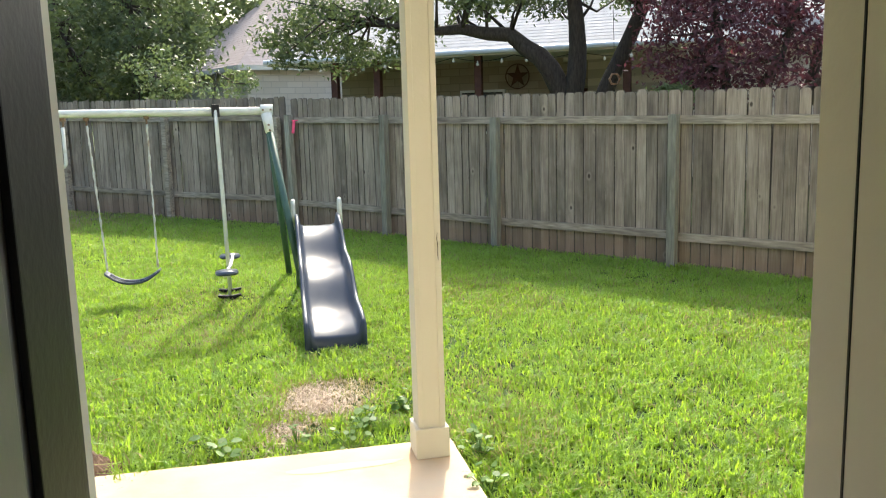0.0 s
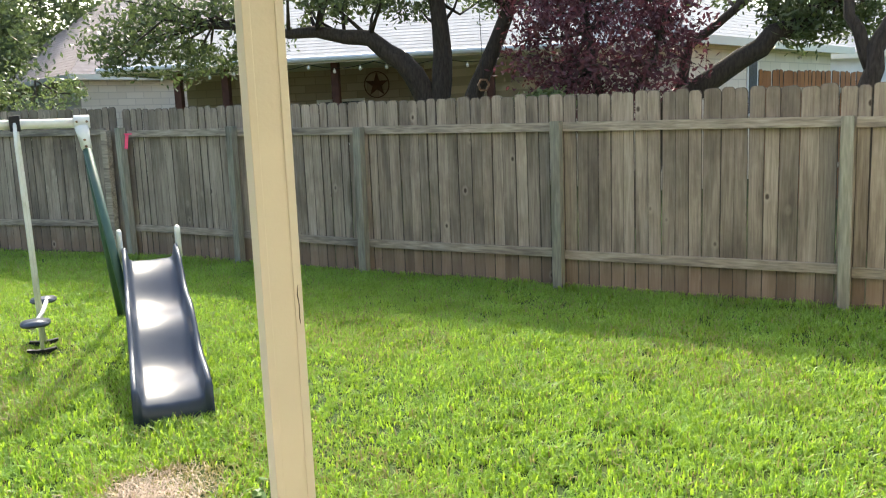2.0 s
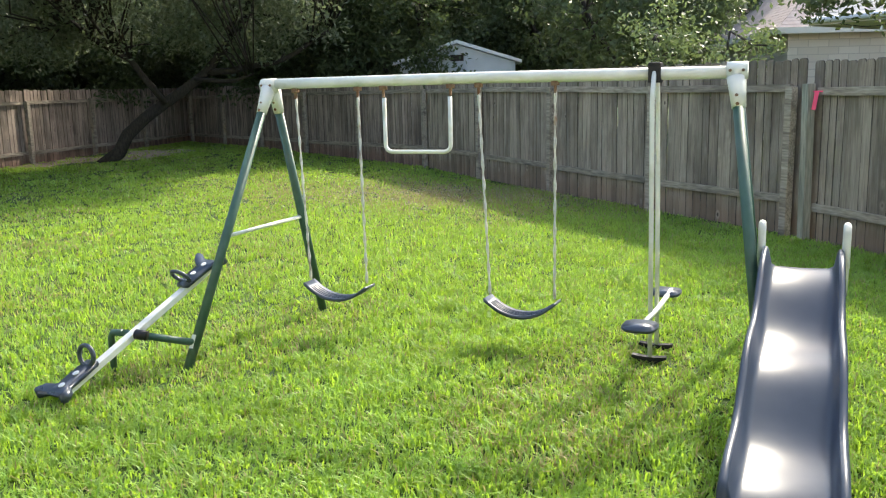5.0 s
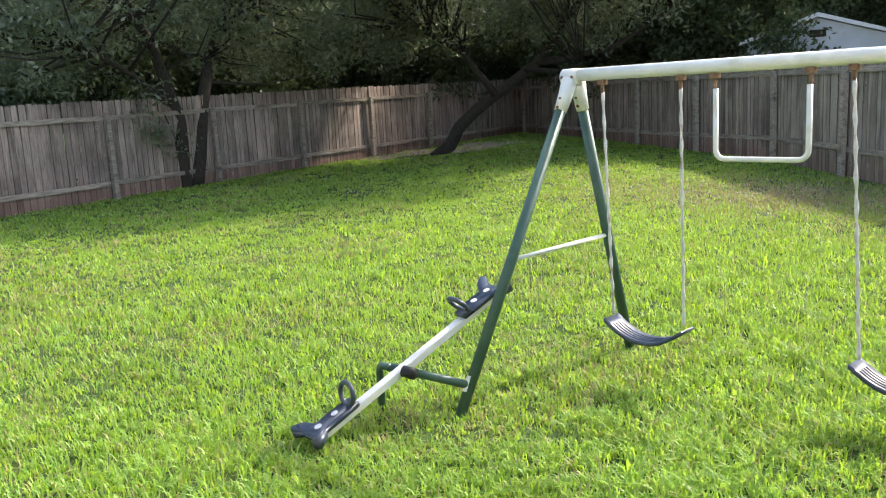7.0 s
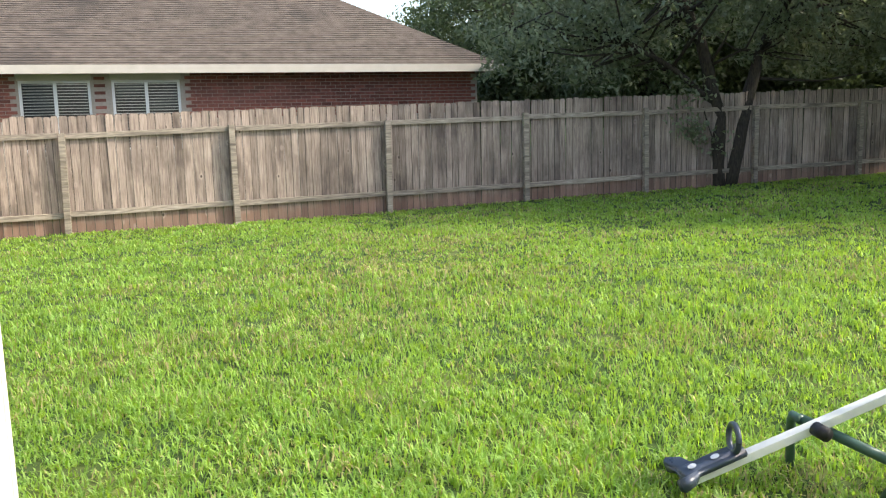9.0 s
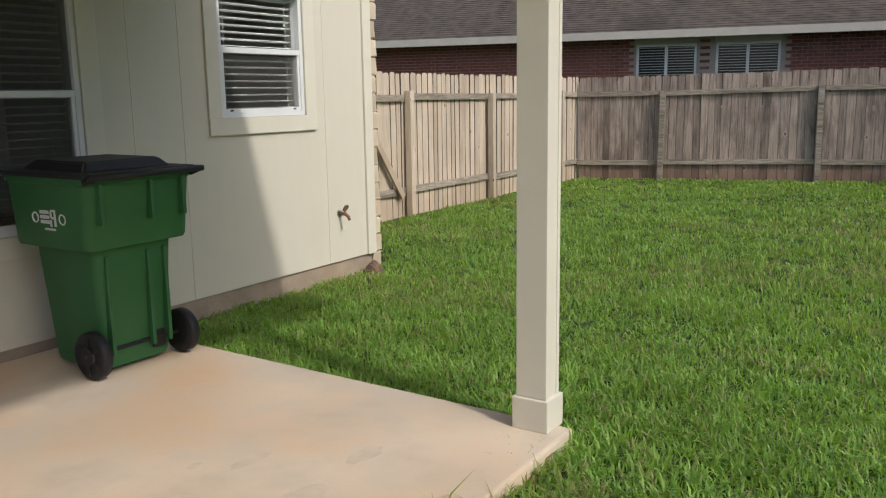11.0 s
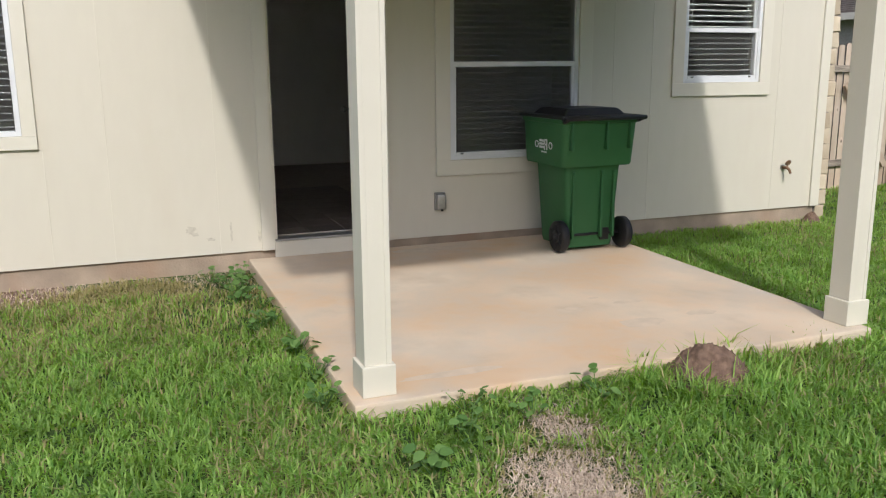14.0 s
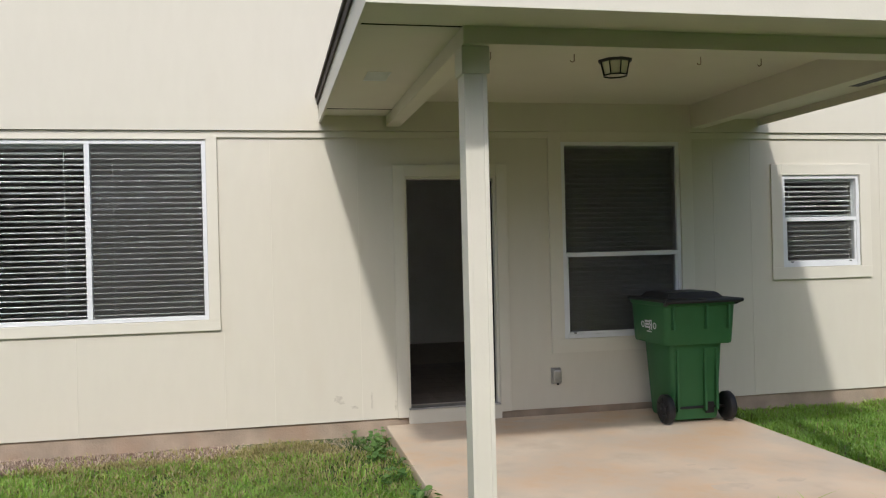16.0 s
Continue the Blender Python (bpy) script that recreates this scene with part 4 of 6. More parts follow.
def slide():
    s = thing("slide", "slate blue plastic slide with white grab handles", "slide")
    b = bmesh.new()
    path = []
    for i in range(49):
        q = i / 48
        y = 6.80 - 1.74 * q
        z = 0.04 + 0.625 * (1 - q) + 0.034 * math.sin(2 * math.pi * q / 0.42)
        path.append((y, z))
    prof = [(-0.235, -0.09), (-0.235, 0.03), (-0.225, 0.046), (-0.205, 0.046), (-0.195, 0.03), (-0.178, -0.045), (-0.15, -0.058), (0, -0.062),
            (0.15, -0.058), (0.178, -0.045), (0.195, 0.03), (0.205, 0.046), (0.225, 0.046), (0.235, 0.03), (0.235, -0.09)]
    rows = []
    for i, (y, z) in enumerate(path):
        q = i / 48
        cx = -0.165 - 0.02 * q
        w = 0.85 + 0.10 * q
        rows.append([b.verts.new((cx + x * w, y, z + h + 0.01)) for x, h in prof])
    for r0, r1 in zip(rows, rows[1:]):
        for j in range(len(prof) - 1):
            b.faces.new((r0[j], r0[j + 1], r1[j + 1], r1[j]))
    b.faces.new(rows[0])
    low = rows[-1]
    dn = [b.verts.new((v.co.x, v.co.y - 0.02, -0.12)) for v in low]
    for j in range(len(low) - 1):
        b.faces.new((low[j], low[j + 1], dn[j + 1], dn[j]))
    bmesh.ops.recalc_face_normals(b, faces=b.faces)
    o = part("chute", b, SLIDEBLUE, s, "glossy slate blue moulded chute", True)
    md = o.modifiers.new("thickness", "SOLIDIFY")
    md.thickness = 0.006
    for x in (-0.372, 0.044):
        b = bmesh.new()
        tube(b, [(x, 6.80, 0.62), (x, 6.83, 0.72)] + arc((x, 6.86, 0.80), 0.035, 180, 0, 6, (0, 1, 0), (0, 0, 1)) + [(x, 6.90, 0.70), (x, 6.93, 0.45)], 0.02, 10)
        part("grab_handle", b, WHITEPAINT, s, "white curved grab handle", True)
    for x in (-0.35, 0.02):
        part("ladder_rail", tube(bmesh.new(), [(x, 6.83, 0.63), (x, 7.28, -0.12)], 0.018, 10), GREENPAINT, s, "", True)
    for q in (0.25, 0.5, 0.75):
        part("rung", box(bmesh.new(), (-0.35, 6.83 + 0.45 * q - 0.03, 0.63 - 0.75 * q - 0.012), (0.02, 6.83 + 0.45 * q + 0.03, 0.63 - 0.75 * q + 0.012), 0.004), GREENPAINT, s)
    return s


slide()


def seesaw():
    s = thing("seesaw", "low white and green seesaw with navy seats beside the swing set", "seesaw")
    lo, hi = Vector((-4.05, 5.435, -0.10)), Vector((-3.94, 6.65, 0.41))
    d = (hi - lo).normalized()
    side = d.cross(Vector((0, 0, 1))).normalized()
    up = side.cross(d)
    m = Matrix((( *side, 0), (*d, 0), (*up, 0), (0, 0, 0, 1))).transposed()
    m = Matrix.Translation(lo) @ m
    part("board", box(bmesh.new(), (-0.028, 0.0, -0.02), (0.028, (hi - lo).length, 0.02), 0.005, m), WHITEPAINT, s, "white square steel bar")
    for at, sgn in ((0.0, 1), ((hi - lo).length, -1)):
        mm = m @ Matrix.Translation((0, at, 0.02)) @ (Matrix() if sgn > 0 else pose(0, 0, 0, 0, 0, 180))
        b = bmesh.new()
        o = [(-0.05, 0.26), (-0.055, 0.12), (-0.055, 0.03), (-0.105, 0.0), (-0.135, -0.065), (-0.105, -0.085), (-0.05, -0.05), (0.05, -0.05), (0.105, -0.085), (0.135, -0.065), (0.105, 0.0), (0.055, 0.03), (0.055, 0.12), (0.05, 0.26)]
        lo_v = [b.verts.new(mm @ Vector((x, y, 0.0))) for x, y in o]
        hi_v = [b.verts.new(mm @ Vector((x * 0.95, y, 0.035 + 0.035 * max(0, abs(x) - 0.05) / 0.085))) for x, y in o]
        b.faces.new(lo_v[::-1])
        b.faces.new(hi_v)
        for i in range(len(o)):
            b.faces.new((lo_v[i], lo_v[(i + 1) % len(o)], hi_v[(i + 1) % len(o)], hi_v[i]))
        bmesh.ops.recalc_face_normals(b, faces=b.faces)
        bmesh.ops.bevel(b, geom=list(b.edges), offset=0.007, segments=2, affect="EDGES")
        seat = part("seat", b, NAVY, s, "navy moulded plastic seesaw seat", True)
        for y in (0.02, 0.13):
            part("screw_cap", lathe(bmesh.new(), [(0.020, 0.0), (0.020, 0.004), (0.006, 0.006)], 12, mm @ pose(0, y, 0.036)), WHITE, seat, "pale round screw cap")
        b = bmesh.new()
        ring = arc((0, 0.238, 0.082), 0.062, 0, 360, 24, (1, 0, 0), (0, math.cos(radians(66)), math.sin(radians(66))))
        tube(b, [mm @ p for p in ring], 0.014, 8, caps=False)
        part("handle", b, NAVY, seat, "navy ring handle", True)
    piv = Vector((-4.005, 5.96, 0.13))
    part("pivot_bar", tube(bmesh.new(), [piv + Vector((-0.10, 0, 0.0)), (-3.758, 6.235, 0.02)], 0.024, 12), GREENPAINT, s, "", True)
    part("support", tube(bmesh.new(), [(-4.08, 5.955, 0.13), (-4.16, 5.96, 0.125), (-4.19, 5.97, 0.085), (-4.195, 5.975, -0.22)], 0.022, 10), GREENPAINT, s, "", True)
    part("collar", tube(bmesh.new(), [piv + Vector((0.03, 0, 0)), piv + Vector((0.10, 0.02, -0.01))], 0.032, 12), BLACK, s, "", True)
    part("sticker", box(bmesh.new(), (-0.014, -0.0345, -0.045), (0.014, -0.031, 0.045), 0, pose(-3.757, 6.252, 0.015, -27.6)), WHITEPAINT, s, "white warning sticker")
    return s


seesaw()


def wheelie_bin():
    s = thing("wheelie_bin", "green plastic wheelie bin with black lid on the patio", "bin", pose(-2.435, 0.50, 0.0))
    b = bmesh.new()
    # rounded rectangle rings: half width, back, front, height
    ZS = 1.085
    rings = [(0.212, 0.20, -0.24, 0.02), (0.22, 0.207, -0.247, 0.05), (0.25, 0.237, -0.29, 0.60), (0.252, 0.24, -0.292, 0.628),
             (0.318, 0.288, -0.345, 0.632), (0.324, 0.296, -0.352, 0.65), (0.336, 0.328, -0.372, 0.94), (0.348, 0.345, -0.385, 0.95), (0.348, 0.345, -0.385, 0.975)]
    prev = None
    for hw, yb, yf, z in rings:
        ring = []
        for cx, cy, a0 in ((hw, yb, 0), (-hw, yb, 90), (-hw, yf, 180), (hw, yf, 270)):
            r = 0.05
            z_ = z * ZS
            ox, oy = cx - math.copysign(r, cx), cy - math.copysign(r, cy)
            for k_ in range(4):
                a = radians(a0 + 30 * k_)
                ring.append(b.verts.new((ox + r * math.cos(a), oy + r * math.sin(a), z_)))
        if prev:
            for i in range(16):
                b.faces.new((prev[i], prev[(i + 1) % 16], ring[(i + 1) % 16], ring[i]))
        else:
            b.faces.new(ring[::-1])
        prev = ring
    b.faces.new(prev)
    part("body", b, BINGREEN, s, "green tapered body", True, 35)
    # back ribs and axle recess
    for x in (-0.185, -0.075, 0.185):
        part("rib", box(bmesh.new(), (x - 0.012, 0.205, 0.10), (x + 0.012, 0.252, 0.64), 0.006), BINGREEN, s)
    for x in (-0.26, -0.05, 0.26):
        part("handle_bracket", box(bmesh.new(), (x - 0.012, 0.30, 0.82), (x + 0.012, 0.355, 1.03), 0.006), BINGREEN, s)
    part("axle_recess", box(bmesh.new(), (-0.165, 0.18, 0.07), (-0.085, 0.224, 0.17), 0.008), BLACK, s)
    # lid with raised centre
    b = bmesh.new()
    box(b, (-0.36, -0.40, 1.059), (0.36, 0.345, 1.085), 0.010)
    part("lid", b, BINLID, s, "black lid with a raised centre", True, 40)
    b = bmesh.new()
    r = bmesh.ops.create_cube(b, size=1, matrix=Matrix.Translation((0, -0.03, 1.108)) @ Matrix.Diagonal((0.56, 0.55, 0.055, 1)))
    for v in b.verts:
        if v.co.z > 1.11:
            v.co.x *= 0.82
            v.co.y = -0.03 + (v.co.y + 0.03) * 0.82
    bmesh.ops.bevel(b, geom=list(b.edges), offset=0.01, segments=2, affect="EDGES")
    part("lid_dome", b, BINLID, s)
    b = bmesh.new()
    tube(b, [(-0.36, 0.40, 1.068), (0.36, 0.40, 1.068)], 0.017, 12)
    for x in (-0.33, 0.33):
        tube(b, [(x, 0.33, 1.045), (x, 0.40, 1.068)], 0.02, 10)
    part("handle_bar", b, BINLID, s, "black handle bar", True)
    for x in (-0.29, 0.29):
        sx = math.copysign(1, x)
        w = part("wheel", lathe(bmesh.new(), [(0.06, -0.03), (0.118, -0.032), (0.127, -0.022), (0.127, 0.022), (0.118, 0.032), (0.06, 0.03)], 28,
                 pose(x, 0.215, 0.127, 0, 90)), BLACK, s, "black wheel", True)
        b = bmesh.new()
        lathe(b, [(0.055, 0.0), (0.05, 0.012), (0.018, 0.016), (0.012, 0.03)], 20, pose(x + sx * 0.03, 0.215, 0.127, 0, 90 * sx))
        for k_ in range(6):
            a = math.pi * k_ / 3
            box(b, (0.02, -0.006, 0.0), (0.1, 0.006, 0.008), 0, pose(x + sx * 0.031, 0.215, 0.127, 0, 90 * sx) @ pose(0, 0, 0, 0, 0, math.degrees(a)))
        part("hub", b, BINLID, w)
    part("axle", tube(bmesh.new(), [(-0.28, 0.215, 0.127), (0.28, 0.215, 0.127)], 0.012, 8), BLACK, s)
    # printed mark, plain shapes
    def on_side(z):
        return 0.3255 + (z - 0.70) * 0.038

    for y0 in (-0.13, 0.105):
        part("mark", tube(bmesh.new(), arc((on_side(0.845) + 0.001, y0 + 0.01, 0.845), 0.026, 0, 360, 12, (0, 1, 0), (0.04, 0, 1)), 0.004, 5, caps=False), WHITE, s, "white printed ring")
    for y0, z0, y1, z1 in ((0.045, 0.805, 0.058, 0.892), (0.018, 0.88, 0.046, 0.892), (0.012, 0.85, 0.024, 0.882), (0.020, 0.842, 0.046, 0.853), (0.008, 0.802, 0.02, 0.838),
                           (-0.075, 0.868, 0.0, 0.886), (-0.075, 0.842, 0.0, 0.86), (-0.075, 0.816, 0.0, 0.834), (-0.045, 0.782, 0.045, 0.793)):
        x = on_side((z0 + z1) / 2)
        part("mark", box(bmesh.new(), (x - 0.004, y0, z0), (x + 0.0022, y1, z1)), WHITE, s, "white printed bar")
    return s


wheelie_bin()


def mound(name, x, y, r, h, label, seed):
    b = bmesh.new()
    bmesh.ops.create_grid(b, x_segments=60, y_segments=60, size=1)
    g = float(lawn_height(np.float64(x), np.float64(y)))
    for v in b.verts:
        d = math.hypot(v.co.x, v.co.y)
        n = noise.fractal(Vector((v.co.x * 2.2 + seed, v.co.y * 2.2, seed)), 1.0, 2.0, 4) * 0.14
        z = math.exp(-(d * 1.5) ** 2.2) * (1 + n) - 0.22 * max(0, d - 0.8)
        fine = noise.noise(Vector((v.co.x * 7, v.co.y * 7, seed))) * 0.06 + noise.noise(Vector((v.co.x * 15, v.co.y * 15, seed))) * 0.08 + noise.noise(Vector((v.co.x * 29, v.co.y * 29, seed))) * 0.10
        v.co = Vector((x + v.co.x * r, y + v.co.y * r, g + h * (z + fine) - 0.01))
    return tagged(part(name, b, DIRT, None, "", True), label, "mound")


mound("ant_mound", -1.62, 3.25, 0.28, 0.18, "red-brown ant mound of loose dirt in the grass", 3.0)
mound("dirt_heap", -5.36, 0.10, 0.12, 0.12, "small heap of brown dirt at the house corner", 7.0)


def dirt_patch(x, y, rx, ry, label, seed, material, turn=0.0):
    b = bmesh.new()
    bmesh.ops.create_circle(b, cap_ends=True, cap_tris=True, segments=96, radius=1)
    for v in b.verts:
        a = math.atan2(v.co.y, v.co.x)
        k_ = 1 + 0.30 * noise.noise(Vector((math.cos(a) * 1.6 + seed, math.sin(a) * 1.6, seed))) + 0.55 * noise.noise(Vector((math.cos(a) * 4 + seed, math.sin(a) * 4, seed)))
        px, py = v.co.x * rx * k_, v.co.y * ry * k_
        c, s_ = math.cos(turn), math.sin(turn)
        X, Y = x + px * c - py * s_, y + px * s_ + py * c
        v.co = Vector((X, Y, float(lawn_height(np.float64(X), np.float64(Y))) + 0.006))
    return tagged(part("dirt_patch", b, material), label, "bare ground", kind="structure")


dirt_patch(-0.41, 4.02, 0.10, 0.13, "bare straw-littered dirt patch in the lawn", 1.0, STRAWDIRT)
dirt_patch(3.2, 0.16, 3.1, 0.30, "bare dirt strip along the foundation", 2.0, DIRT)
dirt_patch(-16.6, 18.6, 1.4, 2.4, "leaf-littered bare earth under the corner tree", 5.0, STRAWDIRT)


# old marks on the slab
for i, (x, y, rx, ry) in enumerate(((-1.43, 2.16, 0.09, 0.05), (-1.87, 2.13, 0.11, 0.035), (-1.70, 1.98, 0.035, 0.02), (-1.70, 2.54, 0.15, 0.08), (-2.15, 2.50, 0.10, 0.05), (-1.2, 0.20, 0.3, 0.07), (-0.35, 2.9, 0.28, 0.04))):
    b = bmesh.new()
    bmesh.ops.create_circle(b, cap_ends=True, cap_tris=True, segments=48, radius=1)
    for v in b.verts:
        a = math.atan2(v.co.y, v.co.x)
        k_ = 1 + 0.4 * noise.noise(Vector((math.cos(a) * 1.2 + i * 3, math.sin(a) * 2, i)))
        X, Y = x + v.co.x * rx * k_, y + v.co.y * ry * k_
        v.co = Vector((X, Y, 0.0016 - 0.009 * Y))
    part("stain", b, STAIN, patio, "grey stain on the concrete")


# scuffs low on the siding beside the door
for i, (x, z, rx, rz) in enumerate(((0.63, 0.255, 0.035, 0.03), (0.60, 0.225, 0.02, 0.016), (0.49, 0.18, 0.03, 0.012), (0.335, 0.22, 0.008, 0.07), (0.12, 0.17, 0.012, 0.05))):
    b = bmesh.new()
    bmesh.ops.create_circle(b, cap_ends=True, cap_tris=True, segments=40, radius=1)
    for v in b.verts:
        a = math.atan2(v.co.y, v.co.x)
        k_ = 1 + 0.9 * noise.noise(Vector((math.cos(a) * 2.5 + i * 5, math.sin(a) * 2.5, i)))
        v.co = Vector((x + v.co.x * rx * k_, 0.0012, z + v.co.y * rz * k_))
    part("scuff", b, SCUFF, wall_south, "grey scuff on the painted siding")
# ---- trees ----
def leaf_cloud(rng_, centres, radii, per, size, flat=0.75):
    """Rhombic leaves scattered in clumps: (n, 4, 3) corners."""
    C = np.repeat(np.asarray(centres), per, axis=0)
    R = np.repeat(np.asarray(radii), per)[:, None]
    n = len(C)
    d = rng_.normal(size=(n, 3))
    d /= np.linalg.norm(d, axis=1, keepdims=True)
    P = C + d * R * rng_.random((n, 1)) ** 0.55 * np.array([1, 1, flat])
    u = rng_.normal(size=(n, 3))
    u /= np.linalg.norm(u, axis=1, keepdims=True)
    w = np.cross(u, rng_.normal(size=(n, 3)))
    w /= np.linalg.norm(w, axis=1, keepdims=True)
    L = size * (0.7 + 0.6 * rng_.random((n, 1)))
    return np.stack([P - u * L, P + w * L * 0.42 - u * L * 0.1, P + u * L, P - w * L * 0.42 - u * L * 0.1], 1)


def leaf_object(name, quads, material, parent):
    V = quads.reshape(-1, 3)
    F = np.arange(len(V)).reshape(-1, 4)
    o = new(name, fast_mesh(name, V, F))
    o.data.materials.append(material)
    o.parent = parent
    return o


def tree(label, trunks, crowns, leaf, seed, leaf_size=0.055, per=70, clump=0.38, kind="tree", droop=0.0, bark=None, branch=0.035):
    """trunks: lines of (x, y, z, radius). crowns: (centre, half sizes, number of clumps)."""
    rng_ = np.random.default_rng(seed)
    t = thing("tree" if kind == "tree" else "shrub", label, kind)
    b = bmesh.new()
    tips = []
    for line in trunks:
        pts = [Vector(p[:3]) for p in line]
        fine_p, fine_r = [], []
        for i in range(len(pts) - 1):
            for q in (0, 0.33, 0.66):
                wob = Vector(rng_.normal(size=3)) * line[i][3] * 0.25
                fine_p.append(pts[i].lerp(pts[i + 1], q) + (wob if i + q > 0 else Vector()))
                fine_r.append(line[i][3] * (1 - q) + line[i + 1][3] * q)
        fine_p.append(pts[-1])
        fine_r.append(line[-1][3])
        tube(b, fine_p, fine_r, 9)
        tips += [(p, r_) for p, r_ in zip(fine_p, fine_r)][len(fine_p) // 2:]
    centres, radii = [], []
    for c, h, n in crowns:
        c, h = np.array(c, float), np.array(h, float)
        d = rng_.normal(size=(n, 3))
        d /= np.linalg.norm(d, axis=1, keepdims=True)
        p = c + d * h * (0.35 + 0.65 * rng_.random((n, 1)) ** 0.5)
        p[:, 2] -= droop * np.hypot(d[:, 0], d[:, 1]) * rng_.random(n)
        centres.append(p)
        radii.append(clump * (0.6 + 0.8 * rng_.random(n)))
    centres, radii = np.concatenate(centres), np.concatenate(radii)
    tip_p = np.array([tuple(p) for p, _ in tips])
    for i in range(0, len(centres), 3 if len(centres) < 700 else 10):
        c = centres[i]
        j = int(np.argmin(np.linalg.norm(tip_p - c, axis=1) + 0.6 * rng_.random(len(tip_p))))
        a = Vector(tip_p[j])
        e = Vector(c)
        mid = a.lerp(e, 0.5) + Vector(rng_.normal(size=3)) * 0.08 * (e - a).length
        tube(b, [a, mid, e], [min(branch, tips[j][1] * 0.6), branch * 0.55, 0.006], 5)
    part("trunk", b, bark or BARK, t, "", True)
    leaf_object("crown", leaf_cloud(rng_, centres, radii, per, leaf_size), leaf, t)
    return t


# oak standing in the lawn at the west fence
tree("live oak with two dark trunks in the lawn by the fence",
     [[(-16.30, 11.10, 0.05, .19), (-16.25, 11.05, 1.45, .16), (-16.15, 10.65, 2.85, .10), (-15.85, 9.75, 4.45, .07)],
      [(-16.35, 11.35, 0.05, .18), (-16.35, 11.55, 1.25, .14), (-16.45, 12.05, 2.65, .10), (-16.55, 12.95, 4.45, .07)],
      [(-16.25, 11.05, 1.65, .07), (-15.75, 9.95, 2.35, .05), (-15.35, 8.95, 2.75, .03)]],
     # second crown is added out of view over the lawn, to cast shade there
     [((-16.15, 11.05, 4.35), (2.6, 4.4, 1.6), 300), ((-13.35, 11.95, 4.95), (2.4, 3.2, 1.0), 130), ((-16.05, 8.15, 3.00), (1.2, 2.0, 0.75), 85), ((-16.35, 13.35, 3.25), (1.6, 2.0, 1.0), 90),
      ((-15.95, 10.35, 1.75), (0.4, 0.6, 0.7), 7)], LITOAKLEAF, 11, 0.06, 58, 0.42, droop=0.5)
# leaning tree in the far corner
tree("dark leaning oak in the far corner of the lawn",
     [[(-15.60, 17.30, 0.15, .17), (-14.90, 18.10, 1.25, .14), (-13.60, 18.90, 2.30, .11), (-12.60, 19.40, 3.70, .09)],
      [(-14.40, 18.30, 1.60, .09), (-14.80, 17.70, 2.60, .07), (-15.80, 17.00, 3.30, .05)],
      [(-13.80, 18.70, 2.15, .06), (-12.60, 18.60, 2.05, .045), (-11.90, 18.40, 2.20, .02)],
      [(-13.60, 18.90, 2.30, .09), (-12.00, 19.60, 2.50, .06), (-10.80, 20.00, 3.20, .04)]],
     # crowns centred above 5 m are unseen extras that throw shade on the lawn
     [((-15.00, 17.40, 4.30), (2.6, 2.6, 1.5), 210), ((-12.40, 19.20, 4.00), (2.4, 1.8, 1.4), 190), ((-11.20, 16.40, 5.40), (3.2, 2.4, 0.9), 120), ((-12.40, 14.60, 5.80), (3.0, 1.8, 0.8), 280), ((-13.60, 12.80, 5.70), (1.4, 2.2, 0.8), 200), ((-10.20, 18.00, 5.70), (2.2, 1.9, 0.8), 170), ((-16.30, 15.80, 3.30), (1.2, 1.6, 0.8), 70), ((-12.2, 17.5, 6.4), (3.0, 3.0, 0.7), 260), ((-14.3, 11.6, 6.3), (1.7, 3.0, 0.6), 170)],
     LITOAKLEAF, 12, 0.065, 58, 0.45, droop=0.4)
# woods behind the back fence
for i, (x, y, h, r) in enumerate(((-20.5, 19.5, 6.5, 2.6), (-20.0, 15.0, 6.0, 2.3), (-17.6, 26.2, 7.0, 2.8), (-13.2, 23.6, 6.6, 2.5), (-11.6, 26.5, 7.5, 2.6),
                                  (-6.6, 26.4, 7.0, 2.6), (-3.9, 21.6, 6.2, 2.3), (-20.6, 11.6, 7.2, 2.8),
                                  (-15.4, 27.0, 7.6, 2.8), (-9.3, 28.0, 7.6, 2.8), (-22.8, 23.5, 7.5, 3.0), (-24.5, 17.0, 7.2, 3.0), (-25.0, 12.5, 7.0, 2.8), (-24.5, 8.6, 6.6, 2.6), (-31.5, 9.0, 7.5, 3.0),
                                  (-21.2, 22.6, 6.8, 2.6), (-20.6, 26.8, 7.4, 3.0), (-24.2, 27.2, 8.0, 3.2), (-27.5, 21.0, 8.0, 3.2),
                                  (-23.2, 24.6, 8.6, 3.4), (-26.5, 25.5, 9.0, 3.6), (-19.6, 20.6, 7.0, 2.4), (-14.8, 24.6, 7.6, 3.0), (-10.6, 23.6, 7.2, 2.6))):
    tree("dense dark live oak beyond the fence", [[(x, y, -0.3, .17), (x + 0.2, y - 0.1, 1.6, .14), (x + 0.5, y + 0.2, 3.2, .1), (x + 0.3, y, h - 1.2, .05)],
         [(x + 0.2, y - 0.1, 1.5, .1), (x - 0.9, y - 0.3, 3.0, .07), (x - 1.4, y, 4.4, .04)]],
         [((x, y, h * 0.62), (r, r, h * 0.36), 210 if i == 6 else 260)] + ([] if i == 6 else [((x - 0.2, y - 0.3, h * 0.34), (r * 0.95, r * 0.8, 1.0), 110)]), OAKLEAF, 20 + i, 0.075, 85, 0.55, droop=0.3)
